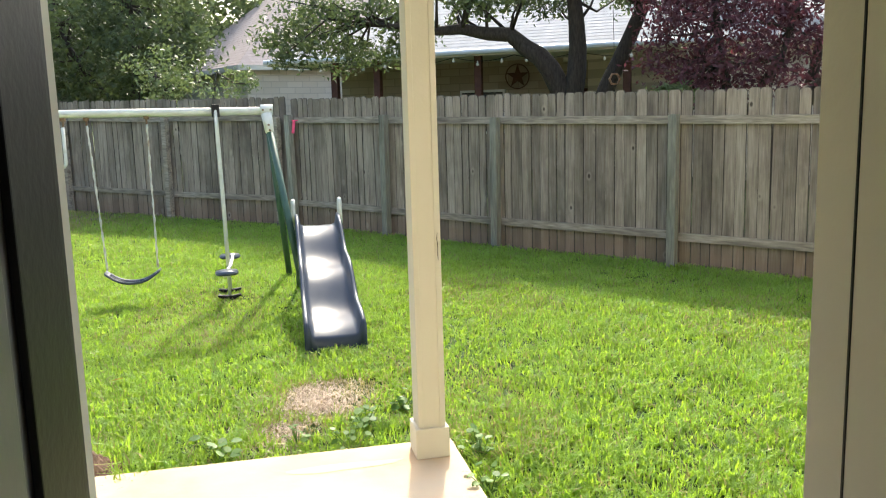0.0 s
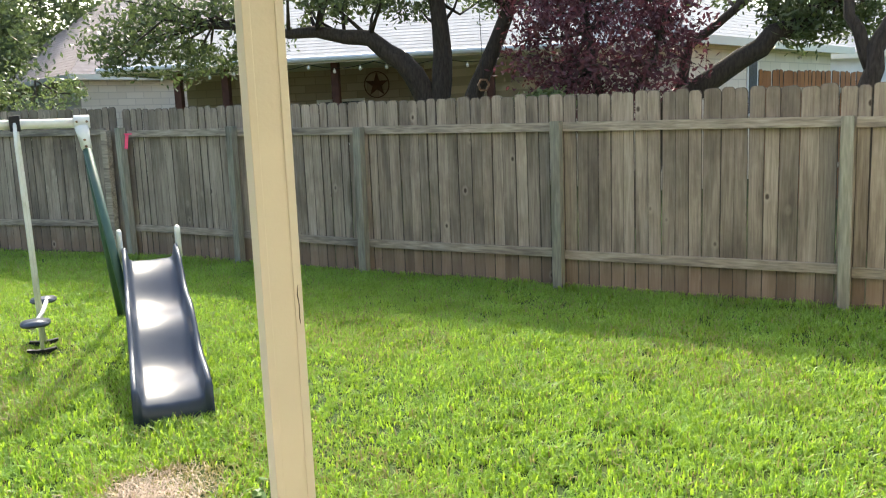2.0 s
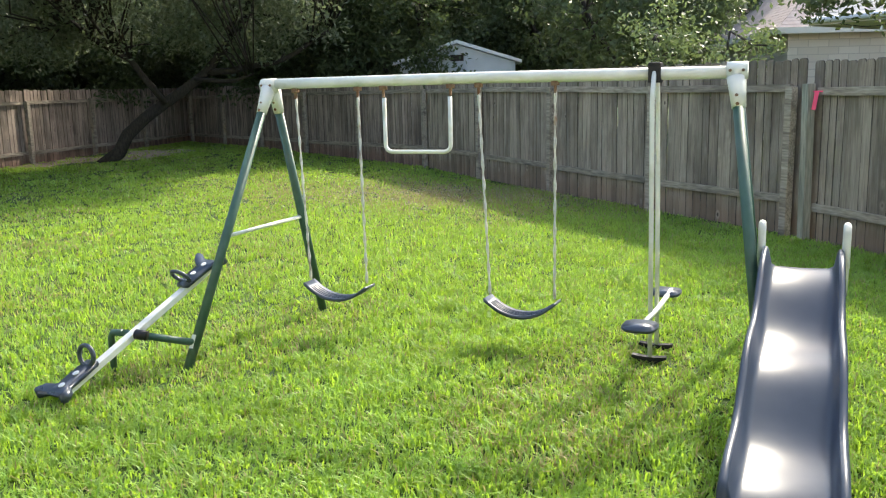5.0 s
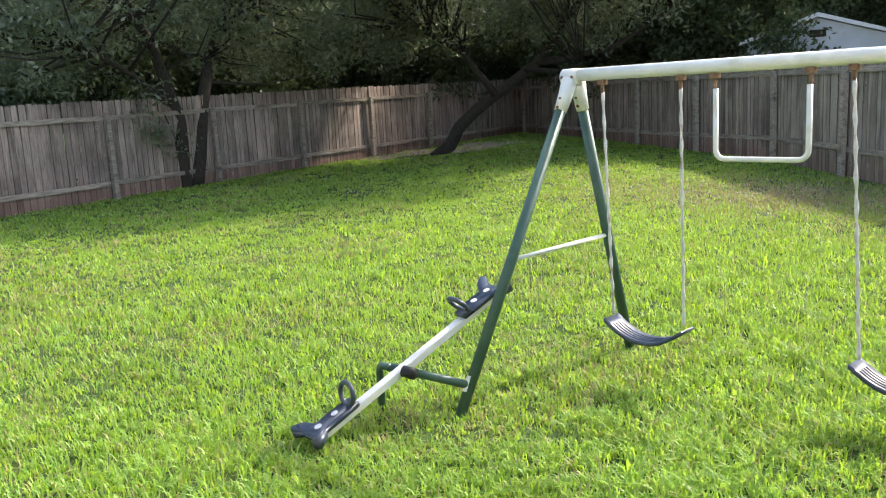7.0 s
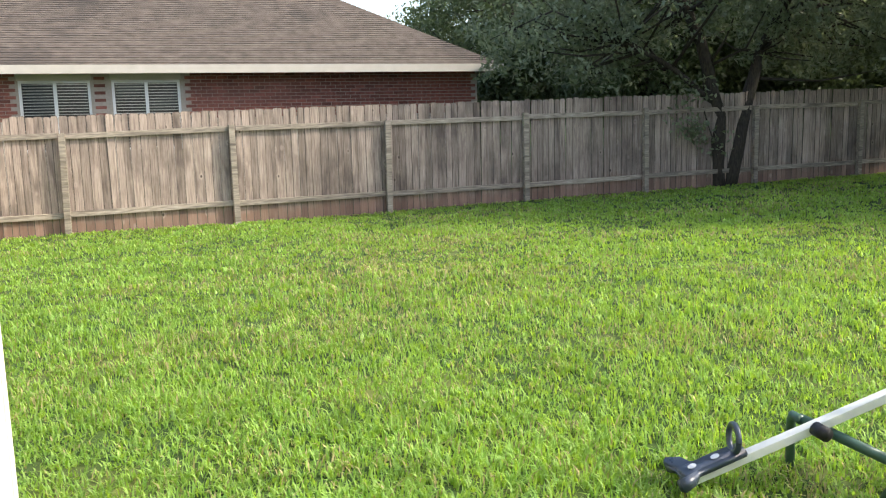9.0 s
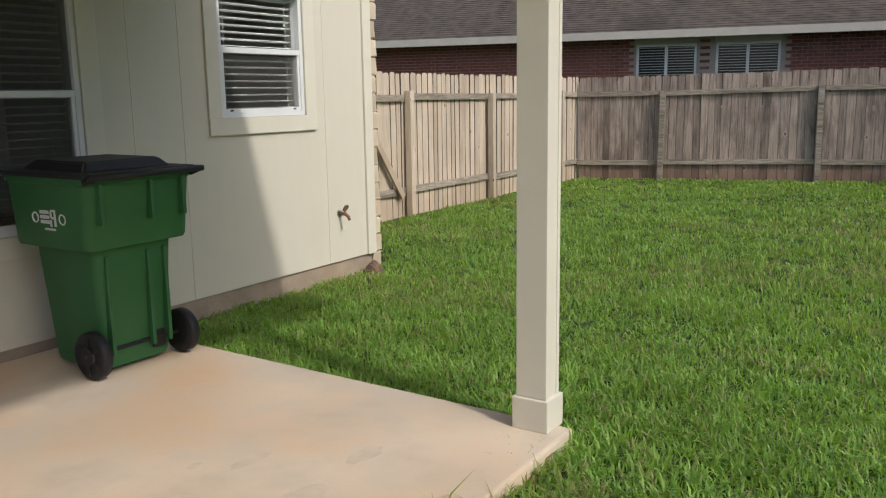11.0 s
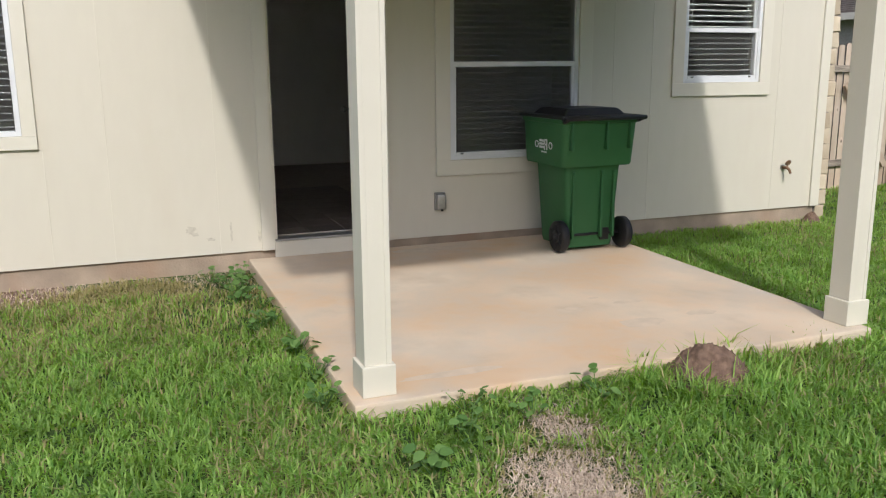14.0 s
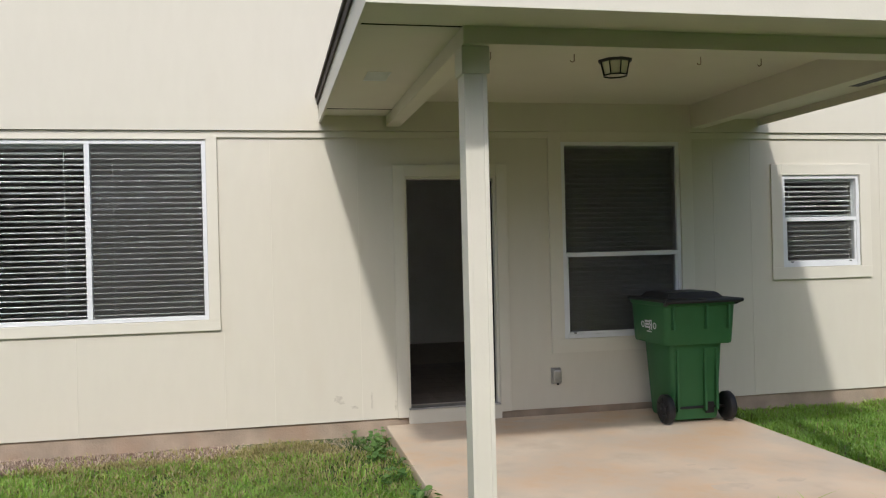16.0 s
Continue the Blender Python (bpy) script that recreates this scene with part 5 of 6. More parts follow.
# taller woods further off
for i, (x, y) in enumerate(((-36, 14), (-34, 22), (-29, 29), (-23, 34), (-16, 37), (-9, 39), (-3.5, 36))):
    tree("tall dark trees in the distance", [[(x, y, -0.3, .25), (x + 0.3, y, 3.0, .2), (x, y, 7.0, .1)]],
         [((x, y, 6.0), (4.2, 4.2, 3.4), 230), ((x, y, 2.6), (3.8, 3.8, 1.6), 90)], OAKLEAF, 60 + i, 0.14, 60, 0.9)
# pale shrub behind the bend of the fence
tree("pale green variegated shrub growing over the fence", [[(-1.5, 14.9, -0.2, .05), (-1.4, 15.0, 1.4, .03), (-1.3, 15.1, 2.4, .015)],
     [(-1.5, 14.9, 0.2, .04), (-2.0, 14.8, 1.5, .025), (-2.3, 14.9, 2.4, .012)]],
     [((-1.5, 15.0, 2.0), (1.0, 0.8, 0.7), 34), ((-2.3, 14.9, 2.5), (0.5, 0.5, 0.45), 10)], PALELEAF, 31, 0.042, 60, 0.28, "shrub")
# neighbour's spreading oak
tree("spreading live oak with several dark trunks beyond the fence",
     [[(4.25, 11.9, -0.2, .24), (4.2, 11.8, 1.2, .2), (3.85, 11.9, 2.2, .16), (3.3, 12.1, 2.75, .12), (2.2, 12.4, 2.85, .07), (1.2, 12.8, 3.0, .03)],
      [(4.25, 11.9, 0.9, .18), (4.25, 11.8, 2.2, .15), (4.2, 11.7, 3.2, .11), (3.7, 11.9, 4.2, .06)],
      [(4.4, 11.8, 0.8, .17), (4.65, 11.5, 2.0, .13), (5.0, 11.1, 3.0, .10), (5.3, 11.1, 4.1, .06)],
      [(4.65, 11.5, 1.2, .09), (5.3, 10.9, 1.8, .06), (5.9, 10.4, 2.6, .03)]],
     [((4.2, 12.3, 4.1), (3.0, 1.8, 0.75), 130), ((0.9, 13.4, 3.15), (1.5, 1.0, 0.7), 75), ((2.9, 12.6, 3.7), (1.6, 1.0, 0.5), 40)], OAKLEAF, 41, 0.05, 75, 0.36, droop=0.5)
tree("purple-leaved plum tree beyond the fence", [[(5.8, 9.9, -0.2, .1), (5.8, 9.9, 1.4, .08), (5.6, 10.0, 2.6, .05), (5.5, 10.0, 3.6, .03)],
     [(5.8, 9.9, 1.2, .06), (6.2, 9.4, 2.2, .04), (6.4, 9.2, 3.2, .02)]],
     [((5.75, 9.85, 2.45), (1.3, 1.1, 1.05), 150), ((5.6, 10.2, 3.4), (1.5, 1.1, 0.6), 90)], PLUMLEAF, 42, 0.042, 62, 0.36)
tree("live oak leaning over the neighbour's yard", [[(6.4, 10.15, -0.2, .2), (6.7, 9.95, 1.55, .16), (7.53, 9.3, 2.14, .14), (8.05, 8.9, 2.62, .12), (9.2, 8.0, 3.8, .08)],
     [(6.8, 9.9, 1.2, .09), (7.1, 9.9, 2.4, .07), (7.9, 9.4, 3.1, .05)]],
     [((9.2, 8.2, 3.9), (2.2, 1.6, 1.2), 110), ((8.2, 9.3, 3.6), (1.2, 1.0, 0.6), 36), ((8.5, 8.9, 2.85), (0.75, 0.6, 0.35), 34)], OAKLEAF, 43, 0.05, 75, 0.36, droop=0.3)

tree("dark forked oak trunk close behind the fence", [[(7.35, 7.0, -0.2, .13), (7.25, 7.04, 1.5, .11), (7.30, 7.0, 2.1, .10), (7.75, 6.8, 2.9, .08), (8.2, 6.6, 3.8, .05)],
     [(7.28, 7.02, 1.9, .08), (7.15, 7.2, 2.5, .06), (7.2, 7.4, 3.4, .04)]],
     [((8.0, 6.9, 4.0), (1.3, 1.0, 0.6), 50)], OAKLEAF, 44, 0.05, 75, 0.36)


# ---- neighbour houses ----
def hip_roof(bm, corners, z, rise, inset, course=0.14, lap=0.016):
    """A hip roof in lapped courses over four corners."""
    c = [Vector((*p, z)) for p in corners]
    a = c[0].lerp(c[3], 0.5)
    b = c[1].lerp(c[2], 0.5)
    d = (b - a).normalized()
    r0, r1 = a + d * inset + Vector((0, 0, rise)), b - d * inset + Vector((0, 0, rise))
    for base, ridge in (((c[0], c[1]), (r0, r1)), ((c[2], c[3]), (r1, r0)), ((c[3], c[0]), (r0, r0)), ((c[1], c[2]), (r1, r1))):
        slope = ((ridge[0] - base[0]).length + (ridge[1] - base[1]).length) / 2
        n = max(4, int(slope / course))
        nrm = (base[1] - base[0]).cross(ridge[0] - base[0]).normalized()
        if nrm.z < 0:
            nrm = -nrm
        prev = None
        for i in range(n):
            q0, q1 = i / n, (i + 1.0) / n
            lo0, lo1 = base[0].lerp(ridge[0], q0), base[1].lerp(ridge[1], q0)
            hi0, hi1 = base[0].lerp(ridge[0], q1), base[1].lerp(ridge[1], q1)
            v = [bm.verts.new(lo0 + nrm * lap), bm.verts.new(lo1 + nrm * lap), bm.verts.new(hi1 + nrm * 0.004), bm.verts.new(hi0 + nrm * 0.004)]
            w = prev or (bm.verts.new(lo0), bm.verts.new(lo1))
            bm.faces.new(v if (hi0 - hi1).length > 1e-4 else v[:3])
            bm.faces.new((w[0], w[1], v[1], v[0]))
            prev = (v[3], v[2])
    return bm


def brick_house():
    h = thing("brick_house", "single-storey red brick house with a brown shingle roof", "house")
    P = Vector((-17.9, 0.0))
    D = Vector((-0.21, 0.978)).normalized()
    N = Vector((-D.y, D.x))
    ang = math.degrees(math.atan2(D.y, D.x))
    M = pose(P.x, P.y, 0.07, 0, 0, ang)
    h.matrix_basis = M
    L0, L1 = -14.0, 7.1
    wins = [(-2.05, -0.80, 1.0, 2.34), (-0.42, 0.84, 1.0, 2.34)]
    b = wall_with_openings(bmesh.new(), L0, L1, -0.3, 2.5, wins, 0.0, 0.2)
    part("wall", b, MORTAR, h)
    part("wall", boxes(((L0, 0.2, -0.3), (L0 + 0.2, 9, 2.5)), ((L1 - 0.2, 0.2, -0.3), (L1, 9, 2.5)), ((L0, 9, -0.3), (L1, 9.2, 2.5))), MORTAR, h)
    part("roof", hip_roof(bmesh.new(), [(L0 - 0.45, -0.45), (L1 + 0.45, -0.45), (L1 + 0.45, 9.6), (L0 - 0.45, 9.6)], 2.58, 2.9, 5.0), SHINGLE, h)
    part("fascia", boxes(((L0 - 0.45, -0.47, 2.44), (L1 + 0.45, -0.44, 2.60)), ((L1 + 0.42, -0.44, 2.44), (L1 + 0.45, 9.6, 2.60))), GREYTRIM, h, "pale tan fascia board")
    part("soffit", boxes(((L0 - 0.45, -0.44, 2.485), (L1 + 0.42, 0.0, 2.50))), WHITE, h)
    for x0, x1, z0, z1 in wins:
        w = part("window", boxes(((x0, 0.03, z0), (x0 + 0.05, 0.10, z1)), ((x1 - 0.05, 0.03, z0), (x1, 0.10, z1)), ((x0 + 0.05, 0.03, z1 - 0.05), (x1 - 0.05, 0.10, z1)),
                 ((x0 + 0.05, 0.03, z0), (x1 - 0.05, 0.10, z0 + 0.05)), (((x0 + x1) / 2 - 0.03, 0.02, z0 + 0.05), ((x0 + x1) / 2 + 0.03, 0.10, z1 - 0.05))), WHITE, h, "white framed window")
        part("pane", boxes(((x0 + 0.05, 0.08, z0 + 0.05), (x1 - 0.05, 0.09, z1 - 0.05))), DARKGLASS, w)
        b = bmesh.new()
        for i in range(22):
            zz = z0 + 0.08 + i * (z1 - z0 - 0.16) / 21
            box(b, (x0 + 0.06, 0.066, zz), (x1 - 0.06, 0.074, zz + 0.014))
        part("blind", b, STEEL, w)
        part("lintel", boxes(((x0 - 0.02, -0.02, z1), (x1 + 0.02, 0.05, 2.485))), GREYTRIM, w)
    return h, wins, L0, L1


def stone_house(label, p, d, length, depth, eave, rise, wall_m, roof_m, porch_posts=(), inset=4.0):
    """A house whose front runs from p along d; the body lies to the right of that way."""
    h = thing("house", label, "house", pose(p[0], p[1], 0, 0, 0, math.degrees(math.atan2(d[1], d[0]))))
    back = 2.6 if porch_posts else 0.0
    part("wall", boxes(((0.0, back, -0.3), (length, depth, eave)), bevel=0.0), wall_m, h)
    part("roof", hip_roof(bmesh.new(), [(-0.4, -0.4), (length + 0.4, -0.4), (length + 0.4, depth + 0.4), (-0.4, depth + 0.4)], eave + 0.08, rise, inset, 0.2, 0.009), roof_m, h)
    part("fascia", boxes(((-0.4, -0.42, eave - 0.06), (length + 0.4, -0.39, eave + 0.10)), ((-0.42, -0.39, eave - 0.06), (-0.39, depth + 0.4, eave + 0.10))), TRIM, h)
    part("soffit", boxes(((-0.39, -0.39, eave - 0.02), (length + 0.4, back, eave + 0.0))), TRIM, h)
    for s in porch_posts:
        part("porch_post", boxes(((s - 0.08, 0.02, -0.2), (s + 0.08, 0.18, eave - 0.02)), bevel=0.01), REDPOST, h, "dark red-brown porch post")
    return h


n1d = Vector((0.839, -0.545)).normalized()
porch_house = stone_house("tan stone house with a covered porch and light grey roof", (0.55, 20.4), n1d, 11.8, 9.0, 2.82, 2.6, SHADEBLOCKS, GREYSHINGLE, (1.13, 2.25, 4.72, 8.0))
porch_house.matrix_basis = pose(0.25, 20.3, 0, 0, 0, math.degrees(math.atan2(n1d.y, n1d.x)))
part("gutter", tube(bmesh.new(), [(-0.45, -0.47, 2.85), (12.2, -0.47, 2.85)], 0.06, 8), WHITE, porch_house)
b = bmesh.new()
box(b, (3.4, 2.55, 1.0), (4.6, 2.6, 2.1))
wn_ = part("window", b, WHITE, porch_house)
part("pane", boxes(((3.46, 2.53, 1.06), (3.97, 2.552, 2.04)), ((4.03, 2.53, 1.06), (4.54, 2.552, 2.04))), DARKGLASS, wn_)
part("door", boxes(((6.3, 2.53, 0.0), (7.2, 2.6, 2.05)), bevel=0.005), REDPOST, porch_house)
pink_house = stone_house("tan stone house with a pinkish grey hip roof", (-0.85, 26.4), Vector((0.94, 0.34)).normalized(), 9.5, 9.0, 3.05, 3.4, LITBLOCKS, PINKSHINGLE)
w_ = part("window", boxes(((4.0, -0.03, 2.38), (4.42, 0.02, 2.9)), bevel=0.004), WHITE, pink_house, "small white window with muntins")
for u in range(3):
    for v in range(3):
        part("pane", boxes(((4.035 + 0.12 * u, -0.036, 2.415 + 0.155 * v), (4.14 + 0.12 * u, -0.028, 2.555 + 0.155 * v))), DARKGLASS, w_)
wing = stone_house("lit tan stone wing of a neighbour house", (9.7, 13.2), Vector((0.908, 0.419)).normalized(), 7.2, 6.0, 2.75, 1.9, LITBLOCKS, GREYSHINGLE, inset=1.2)
w_ = part("window", boxes(((2.45, -0.03, 1.35), (2.95, 0.02, 2.5)), bevel=0.004), WHITE, wing, "narrow white window")
part("pane", boxes(((2.5, -0.036, 1.4), (2.9, -0.028, 2.45))), DARKGLASS, w_)
stone_house("pale far neighbour house", (17.5, 20.0), Vector((6.5, -5.0)).normalized(), 12.0, 8.0, 2.8, 2.6, SHEDPAINT, GREYSHINGLE)
fence("reddish brown stained fence in the neighbour's yard", (12.4, 11.4), (8.0, 9.55), 2.05, 2.05, [0.1, 2.3, 4.6], REDWOOD, REDWOOD, 15)

# string lights under the porch eave
lights = thing("string_lights", "string of small bulbs hung along the porch eave", "string lights")
b = bmesh.new()
pts = []
A, B = Vector((0.2, 19.85, 2.76)), Vector((9.4, 13.87, 2.72))
for i in range(81):
    q = i / 80
    p = A.lerp(B, q)
    p.z -= 0.10 * abs(math.sin(q * math.pi * 8))
    pts.append(p)
tube(b, pts, 0.008, 5)
part("cable", b, BLACK, lights)
for i in range(2, 80, 4):
    part("bulb", lathe(bmesh.new(), [(0.012, 0), (0.014, -0.03), (0.034, -0.06), (0.03, -0.09), (0.008, -0.105)][::-1], 8, Matrix.Translation(pts[i])), BULB, lights)

# hanging lantern in the oak
lan = thing("hanging_lantern", "small gold hexagonal lantern hanging in the oak", "lantern", pose(4.36, 10.6, 1.98))
b = bmesh.new()
tube(b, arc((0, 0, 0), 0.08, 0, 360, 6), 0.016, 6, caps=False)
part("ring", b, RUST, lan)
part("cord", tube(bmesh.new(), [(0, 0, 0.08), (0.05, 0.2, 1.3)], 0.004, 5), BLACK, lan)

# garden shed
shed = thing("garden_shed", "pale blue gabled garden shed with a small vent", "shed", pose(-8.65, 22.7, 0, 0, 0, -158.0 + 180))
b = bmesh.new()
prism(b, [(-1.5, -0.3), (1.5, -0.3), (1.5, 2.45), (0, 2.92), (-1.5, 2.45)], 2.6)
part("wall", b, SHEDPAINT, shed)
b = bmesh.new()
prism(b, [(-1.66, 2.42), (0, 2.94), (1.66, 2.42), (1.66, 2.50), (0, 3.03), (-1.66, 2.50)], 2.9, pose(0, -0.14, 0))
part("roof", b, WHITE, shed, "white edged roof")
part("vent", boxes(((-0.17, -0.02, 2.50), (0.17, 0.0, 2.66))), BARK, shed, "dark louvred vent")

# pink tape on the fence post
tape = thing("marking_tape", "pink flagging tape tied to a fence post", "tape", pose(-0.10, 11.45, 1.50))
b = bmesh.new()
box(b, (-0.06, -0.03, 0.02), (0.10, 0.0, 0.035))
box(b, (-0.05, -0.035, -0.16), (-0.01, -0.03, 0.02), 0, pose(0, 0, 0, 0, 8, 0))
part("ribbon", b, PINK, tape)


# iron star on the neighbour's porch wall
star = thing("wall_star", "dark iron star in a ring on the neighbour's porch wall", "wall star", pose(5.75, 19.70, 2.40, 0, 0, -33.0))
b = bmesh.new()
tube(b, arc((0, 0, 0), 0.30, 0, 360, 28), 0.014, 6, caps=False)
prism(b, [((0.29 if i % 2 == 0 else 0.11) * math.sin(math.pi * i / 5), (0.29 if i % 2 == 0 else 0.11) * math.cos(math.pi * i / 5)) for i in range(10)], 0.03)
part("star", b, REDPOST, star)
tree("low yellow-green shrub peeping over the fence", [[(4.75, 9.3, -0.2, .04), (4.8, 9.35, 1.0, .03), (4.75, 9.3, 1.7, .012)]],
     [((4.75, 9.35, 1.72), (0.36, 0.3, 0.16), 14)], PALELEAF, 77, 0.05, 40, 0.16, "shrub")
# ---- bricks of the neighbour wall ----
house, wins, L0, L1 = brick_house()
brick = bpy.data.meshes.new("brick")
b = box(bmesh.new(), (-0.098, -0.012, 0.0), (0.098, 0.02, 0.058))
b.to_mesh(brick)
b.free()
brick.materials.append(BRICK)
rest = bmesh.new()
count = 0
for row in range(13):
    z = 2.415 - row * 0.069
    x = -8.85 + (0.104 if row % 2 else 0)
    while x < 7.0:
        if not any(w[0] - 0.11 < x < w[1] + 0.11 and z < w[3] + 0.10 for w in wins):
            if count < 300 and -2.6 < x < 5.6 and row < 10:
                shared("brick", brick, house, pose(x, 0, z))
                count += 1
            else:
                box(rest, (x - 0.098, -0.012, z), (x + 0.098, 0.02, z + 0.058))
        x += 0.208
tagged(part("bricks", rest, BRICK, house), kind="stuff")

# ---- lawn ----
rg = np.random.default_rng(5)
POLY = np.array([(8.6, 0.05), (9.0, 0.4), (-0.14, 11.5), (-7.6, 18.25), (-18.8, 24.2), (-13.75, -1.6), (-5.6, -1.6), (-5.56, 0.0)])


def inside(px, py):
    res = np.zeros(len(px), bool)
    j = len(POLY) - 1
    for i in range(len(POLY)):
        (xi, yi), (xj, yj) = POLY[i], POLY[j]
        hit = ((yi > py) != (yj > py)) & (px < (xj - xi) * (py - yi) / (yj - yi + 1e-12) + xi)
        res ^= hit
        j = i
    return res


def seg_dist(px, py, a, b_):
    ax, ay = a
    dx, dy = b_[0] - ax, b_[1] - ay
    t_ = np.clip(((px - ax) * dx + (py - ay) * dy) / (dx * dx + dy * dy), 0, 1)
    return np.hypot(px - ax - t_ * dx, py - ay - t_ * dy)


def smooth_noise(px, py, f, seed):
    r_ = np.random.default_rng(seed)
    s = np.zeros(len(px))
    for _ in range(7):
        a, ph, w = r_.random() * 6.28, r_.random() * 6.28, f * (0.5 + r_.random())
        s += np.sin((px * math.cos(a) + py * math.sin(a)) * w + ph)
    return s / 7 * 1.6


N_TUFT, PER = 680000, 6
tx = np.repeat(rg.uniform(-19.0, 9.0, N_TUFT), PER)
ty = np.repeat(rg.uniform(-1.7, 24.3, N_TUFT), PER)
N_TRY = N_TUFT * PER
spread_ = 0.016 + 0.004 * np.clip(np.hypot(tx + 0.4, ty - 4.0) - 3, 0, 6)
bx = tx + rg.normal(size=N_TRY) * spread_
by = ty + rg.normal(size=N_TRY) * spread_
dist = np.minimum(seg_dist(bx, by, (-0.4, 2.6), (1.2, 7.6)), 50)
density = np.clip((3.2 / np.maximum(dist, 2.2)) ** 1.4, 0.11, 1.0)
keep = (np.repeat(rg.random(N_TUFT), PER) < density) & inside(bx, by)
keep &= ~((bx > -2.89) & (bx < 0.235) & (by < np.where(bx < -1.9, 2.98, np.where(bx < -1.1, 3.02, 3.10)) + 0.05 * smooth_noise(bx, by, 9.0, 21)))
keep &= ~((by < 0.02) & (bx > -5.55))
patch = np.minimum(np.hypot((bx + 0.41) / 0.27, (by - 4.07) / 0.32), np.hypot((bx + 0.58) / 0.20, (by - 3.55) / 0.17)) + 0.5 * smooth_noise(bx, by, 8.0, 1)
keep &= ~((patch < 1.0) & (rg.random(N_TRY) < np.clip(1.25 - patch * 0.75, 0, 0.74)))
keep &= ~((by < 0.5 + 0.3 * smooth_noise(bx, by, 4.0, 8)) & (bx > 0.2) & (rg.random(N_TRY) < np.clip(1.25 - by * 1.1, 0.3, 0.94)))
keep &= ~((np.hypot((bx - 0.55) / 0.55, (by - 1.0) / 0.7) + 0.5 * smooth_noise(bx, by, 6.0, 31) < 0.8) & (rg.random(N_TRY) < 0.6))
keep &= ~((np.hypot(bx + 1.62, by - 3.24) < 0.13))
litter = np.hypot((bx + 16.6) / 1.5, (by - 18.6) / 2.6)
keep &= ~((litter < 1.0) & (rg.random(N_TRY) < 0.8))
bx, by, dist, patch = bx[keep], by[keep], dist[keep], patch[keep]
n = len(bx)
dry_p = 0.07 + 0.65 * (patch < 1.0) + 0.30 * np.exp(-((patch - 0.9) / 0.35) ** 2) * (patch < 2)
dry_p += 0.62 * np.exp(-(np.hypot((bx + 5.2) / 3.2, (by - 14.2) / 1.6)) ** 2)
dry_p += 0.30 * np.exp(-(np.hypot((bx + 10.0) / 2.6, (by - 4.6) / 1.4)) ** 2)
dry_p += 0.16 * (smooth_noise(bx, by, 2.2, 3) > 0.35)
dry_p += 0.5 * ((by < 0.6) & (bx > 0.2)) + 0.38 * np.exp(-np.hypot((bx - 0.8) / 1.1, (by - 0.7) / 0.9) ** 2)
dry_p += 0.16 * np.exp(-((by - 1.0) / 0.9) ** 2) * (bx > 0.2)
dry = rg.random(n) < dry_p
grow = np.clip(dist / 6.5, 1.0, 2.2)
H = (0.036 + 0.044 * rg.random(n)) * np.where(patch < 1.0, 0.6, 1.0) * (1 + 0.20 * smooth_noise(bx, by, 3.0, 4) + 0.22 * smooth_noise(bx, by, 14.0, 14)) * np.where(dist > 9, 0.85, 1.0)
H *= np.where((np.hypot(bx + 1.62, by - 3.26) < 0.42), 1.55, 1.0)
H *= np.where((np.hypot((bx + 2.0) / 2.0, by - 3.25) < 0.5) & (rg.random(n) < 0.06), 1.9, 1.0)
W = 0.0042 * (0.7 + 0.7 * rg.random(n)) * grow
ang = rg.random(n) * 2 * math.pi
lean = 0.2 + 1.25 * rg.random(n) ** 1.2
lx, ly = np.cos(ang), np.sin(ang)
wx, wy = -ly, lx
gz = lawn_height(bx, by) - 0.004


def blades(sel, name, material, label):
    x, y, z, h, w, l = bx[sel], by[sel], gz[sel], H[sel], W[sel], lean[sel]
    ux, uy, vx, vy = lx[sel], ly[sel], wx[sel], wy[sel]
    m_ = len(x)
    V = np.empty((m_, 5, 3), np.float32)
    for i, (s, up, side) in enumerate(((0, 0, -1), (0, 0, 1), (0.30, 0.60, -0.85), (0.30, 0.60, 0.85), (0.95, 0.98, 0))):
        V[:, i, 0] = x + ux * h * l * s + vx * w * side
        V[:, i, 1] = y + uy * h * l * s + vy * w * side
        V[:, i, 2] = z + h * up * (1 - 0.22 * l * s)
    base = np.arange(m_)[:, None] * 5
    F = (base[:, :, None] + np.array([[0, 1, 3], [0, 3, 2], [2, 3, 4]])[None]).reshape(-1, 3)
    o = new(name, fast_mesh(name, V.reshape(-1, 3), F))
    o.data.materials.append(material)
    return tagged(o, label, "grass", kind="stuff")


blades(~dry, "grass", GRASS, "bright green mown lawn grass in the sun")
blades(dry, "dry_grass", DRYGRASS, "straw-coloured dry grass among the lawn")
# cut straw lying on the bare patch, in the dry zone and along the foundation
LN = 34000
zone = rg.random(LN)
bx = np.where(zone < 0.14, np.where(rg.random(LN) < 0.72, -0.41 + 0.155 * rg.normal(size=LN), -0.60 + 0.12 * rg.normal(size=LN)), np.where(zone < 0.40, rg.uniform(0.25, 6.5, LN), -5.2 + 2.4 * rg.normal(size=LN)))
by = np.where(zone < 0.14, 4.05 + 0.20 * rg.normal(size=LN) - 0.52 * (bx < -0.5) * (rg.random(LN) < 0.6), np.where(zone < 0.40, np.abs(0.36 * rg.normal(size=LN)) + 0.03, 14.2 + 1.0 * rg.normal(size=LN)))
ok = inside(bx, by) & ~((bx > -2.9) & (bx < 0.24) & (by < 3.15))
bx, by = bx[ok], by[ok]
n = len(bx)
H = 0.014 + 0.022 * rg.random(n)
W = 0.0016 + 0.0012 * rg.random(n)
ang = rg.random(n) * 2 * math.pi
lean = 0.4 + 2.4 * rg.random(n)
lx, ly = np.cos(ang), np.sin(ang)
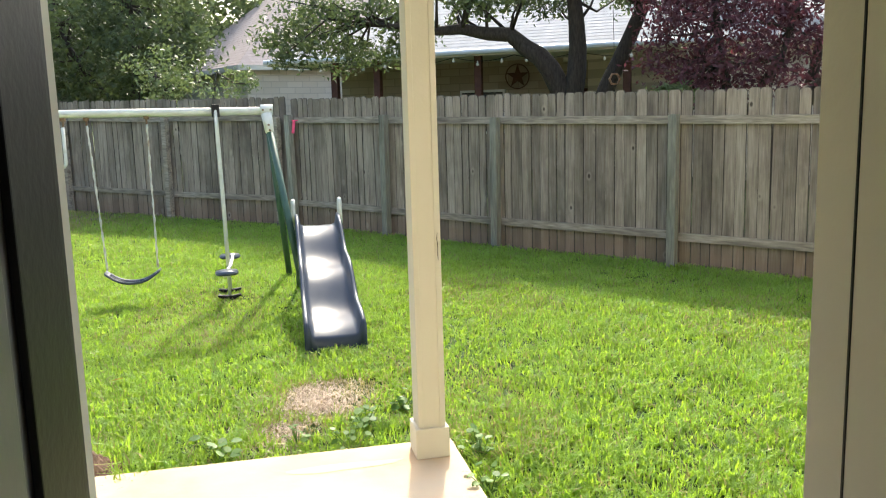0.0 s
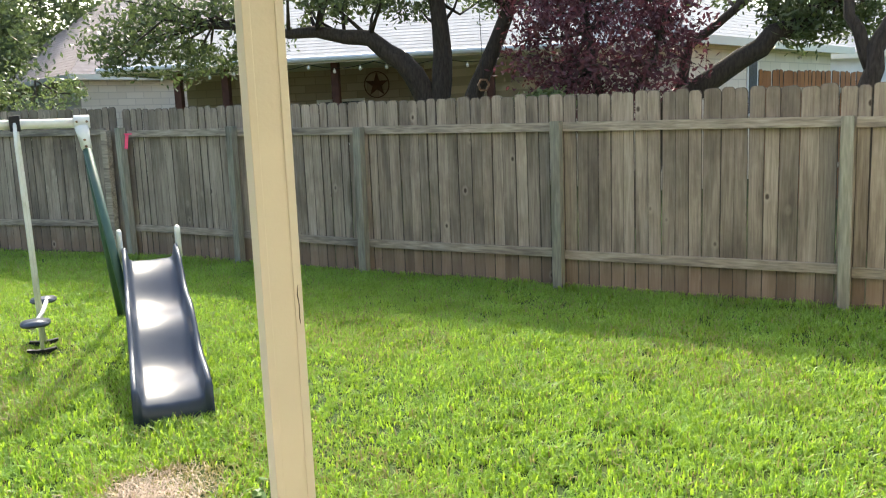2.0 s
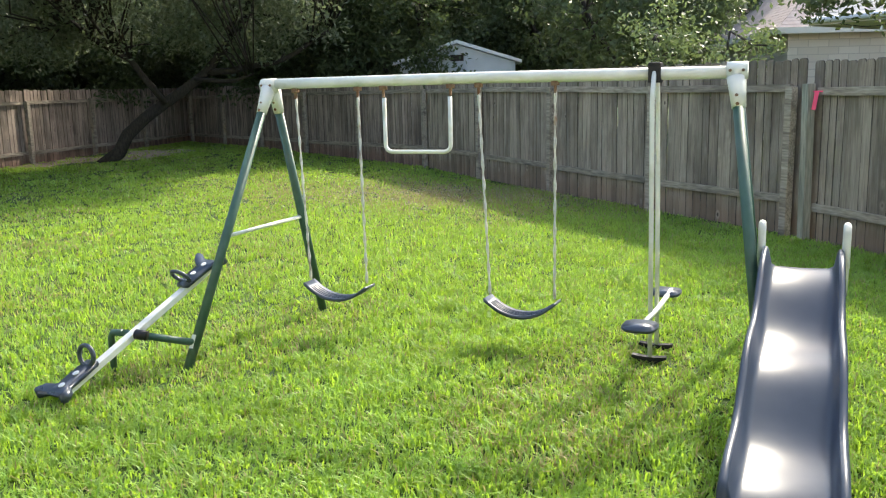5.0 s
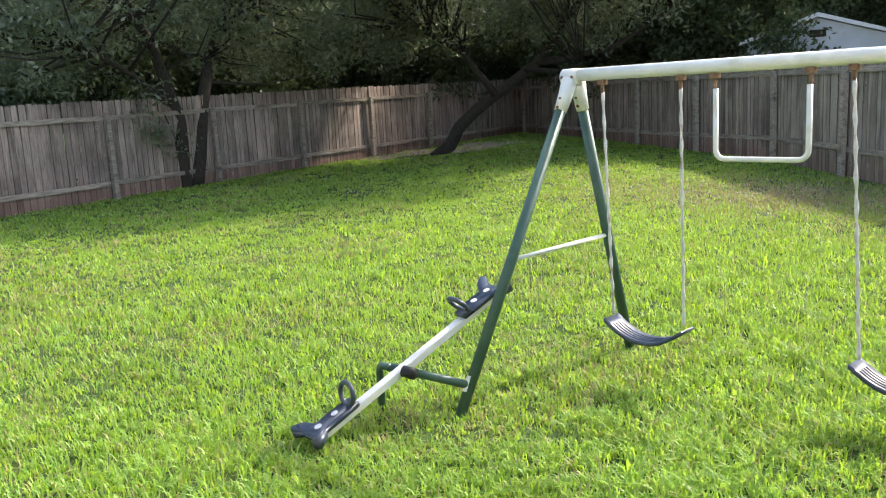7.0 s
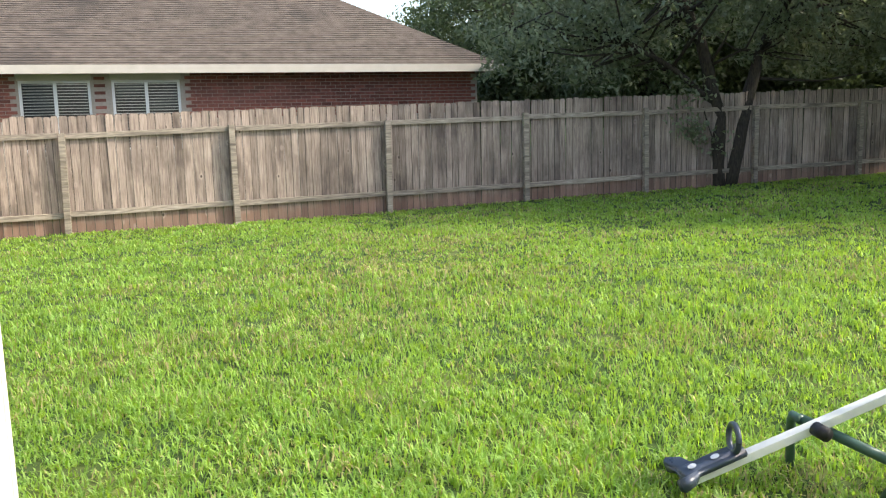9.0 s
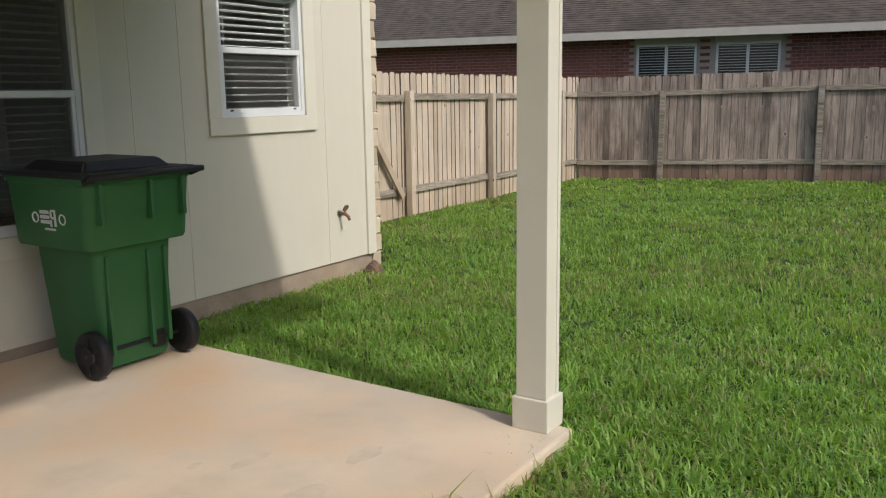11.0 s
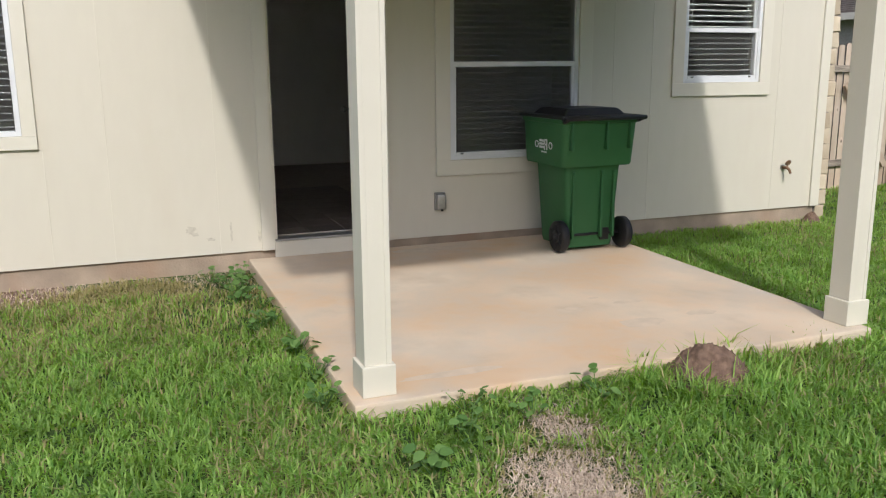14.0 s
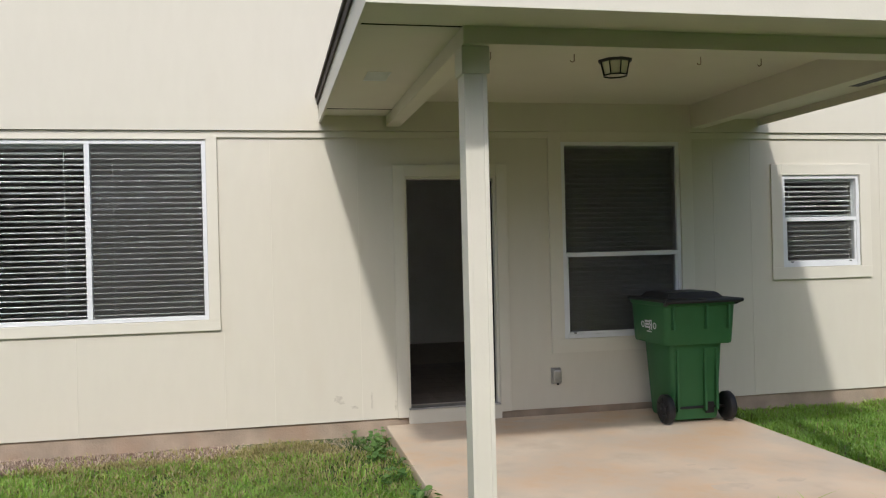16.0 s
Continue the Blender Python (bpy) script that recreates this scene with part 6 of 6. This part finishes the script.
wx, wy = -ly, lx
gz = lawn_height(bx, by) + 0.002 + 0.012 * rg.random(n)
blades(np.ones(n, bool), "straw", STRAW, "pale cut straw lying on the bare ground")

# broad-leaved weeds along the slab
wr = random.Random(8)
spots = [(0.33 + 0.02 * i % 0.1, 0.25 + 0.17 * i) for i in range(6)] + [(0.32, 1.55), (0.36, 1.7), (0.30, 2.2), (0.27, 2.55), (0.42, 0.5), (0.5, 0.28), (0.30, 2.95),
         (-0.25, 3.28), (-0.55, 3.35), (-0.9, 3.3), (-0.15, 3.5), (0.1, 3.75)]
for x, y in spots:
    x += wr.uniform(-.04, .04)
    y += wr.uniform(-.05, .05)
    size = wr.uniform(0.018, 0.036) * (1.35 if 1.4 < y < 1.8 and x > 0 else 1.0)
    weed = thing("weed", "low broad-leaved green weed beside the patio", "weed", pose(x, y, float(lawn_height(np.float64(x), np.float64(y)))), "patio weeds")
    b = bmesh.new()
    for i in range(wr.randint(10, 18)):
        a = wr.uniform(0, 6.28)
        r0 = wr.uniform(0.02, 0.11)
        zz = wr.uniform(0.04, 0.13)
        c = Vector((r0 * math.cos(a), r0 * math.sin(a), zz))
        mm = Matrix.Translation(c) @ Euler((wr.uniform(-.5, .5), wr.uniform(-.5, .5), a)).to_matrix().to_4x4()
        out = [(-0.9, 0.0), (-0.6, 0.55), (0.1, 0.75), (0.8, 0.35), (1.1, 0.0), (0.8, -0.35), (0.1, -0.75), (-0.6, -0.55)]
        mid = [b.verts.new(mm @ Vector((q * size, 0, -0.008))) for q in (-0.9, 1.1)]
        ring = [b.verts.new(mm @ Vector((u * size, v_ * size, 0.006 if abs(v_) > 0 else 0))) for u, v_ in out]
        b.faces.new(ring)
        tube(b, [(0, 0, 0), c + Vector((0, 0, -0.004))], [0.003, 0.002], 4)
    part("leaves", b, WEEDLEAF, weed)

# a fallen orange leaf on the lawn
fl = thing("fallen_leaf", "single orange fallen leaf on the grass", "leaf", pose(-1.62, 4.66, -0.03))
b = bmesh.new()
prism(b, [(-0.03, 0), (-0.01, 0.018), (0.02, 0.02), (0.045, 0.0), (0.02, -0.018), (-0.01, -0.02)], 0.002, pose(0, 0, 0, 70, 0, 30))
part("blade", b, surf("orange_dead_leaf", (0.55, 0.18, 0.04), (0.65, 0.25, 0.06), 20), fl)
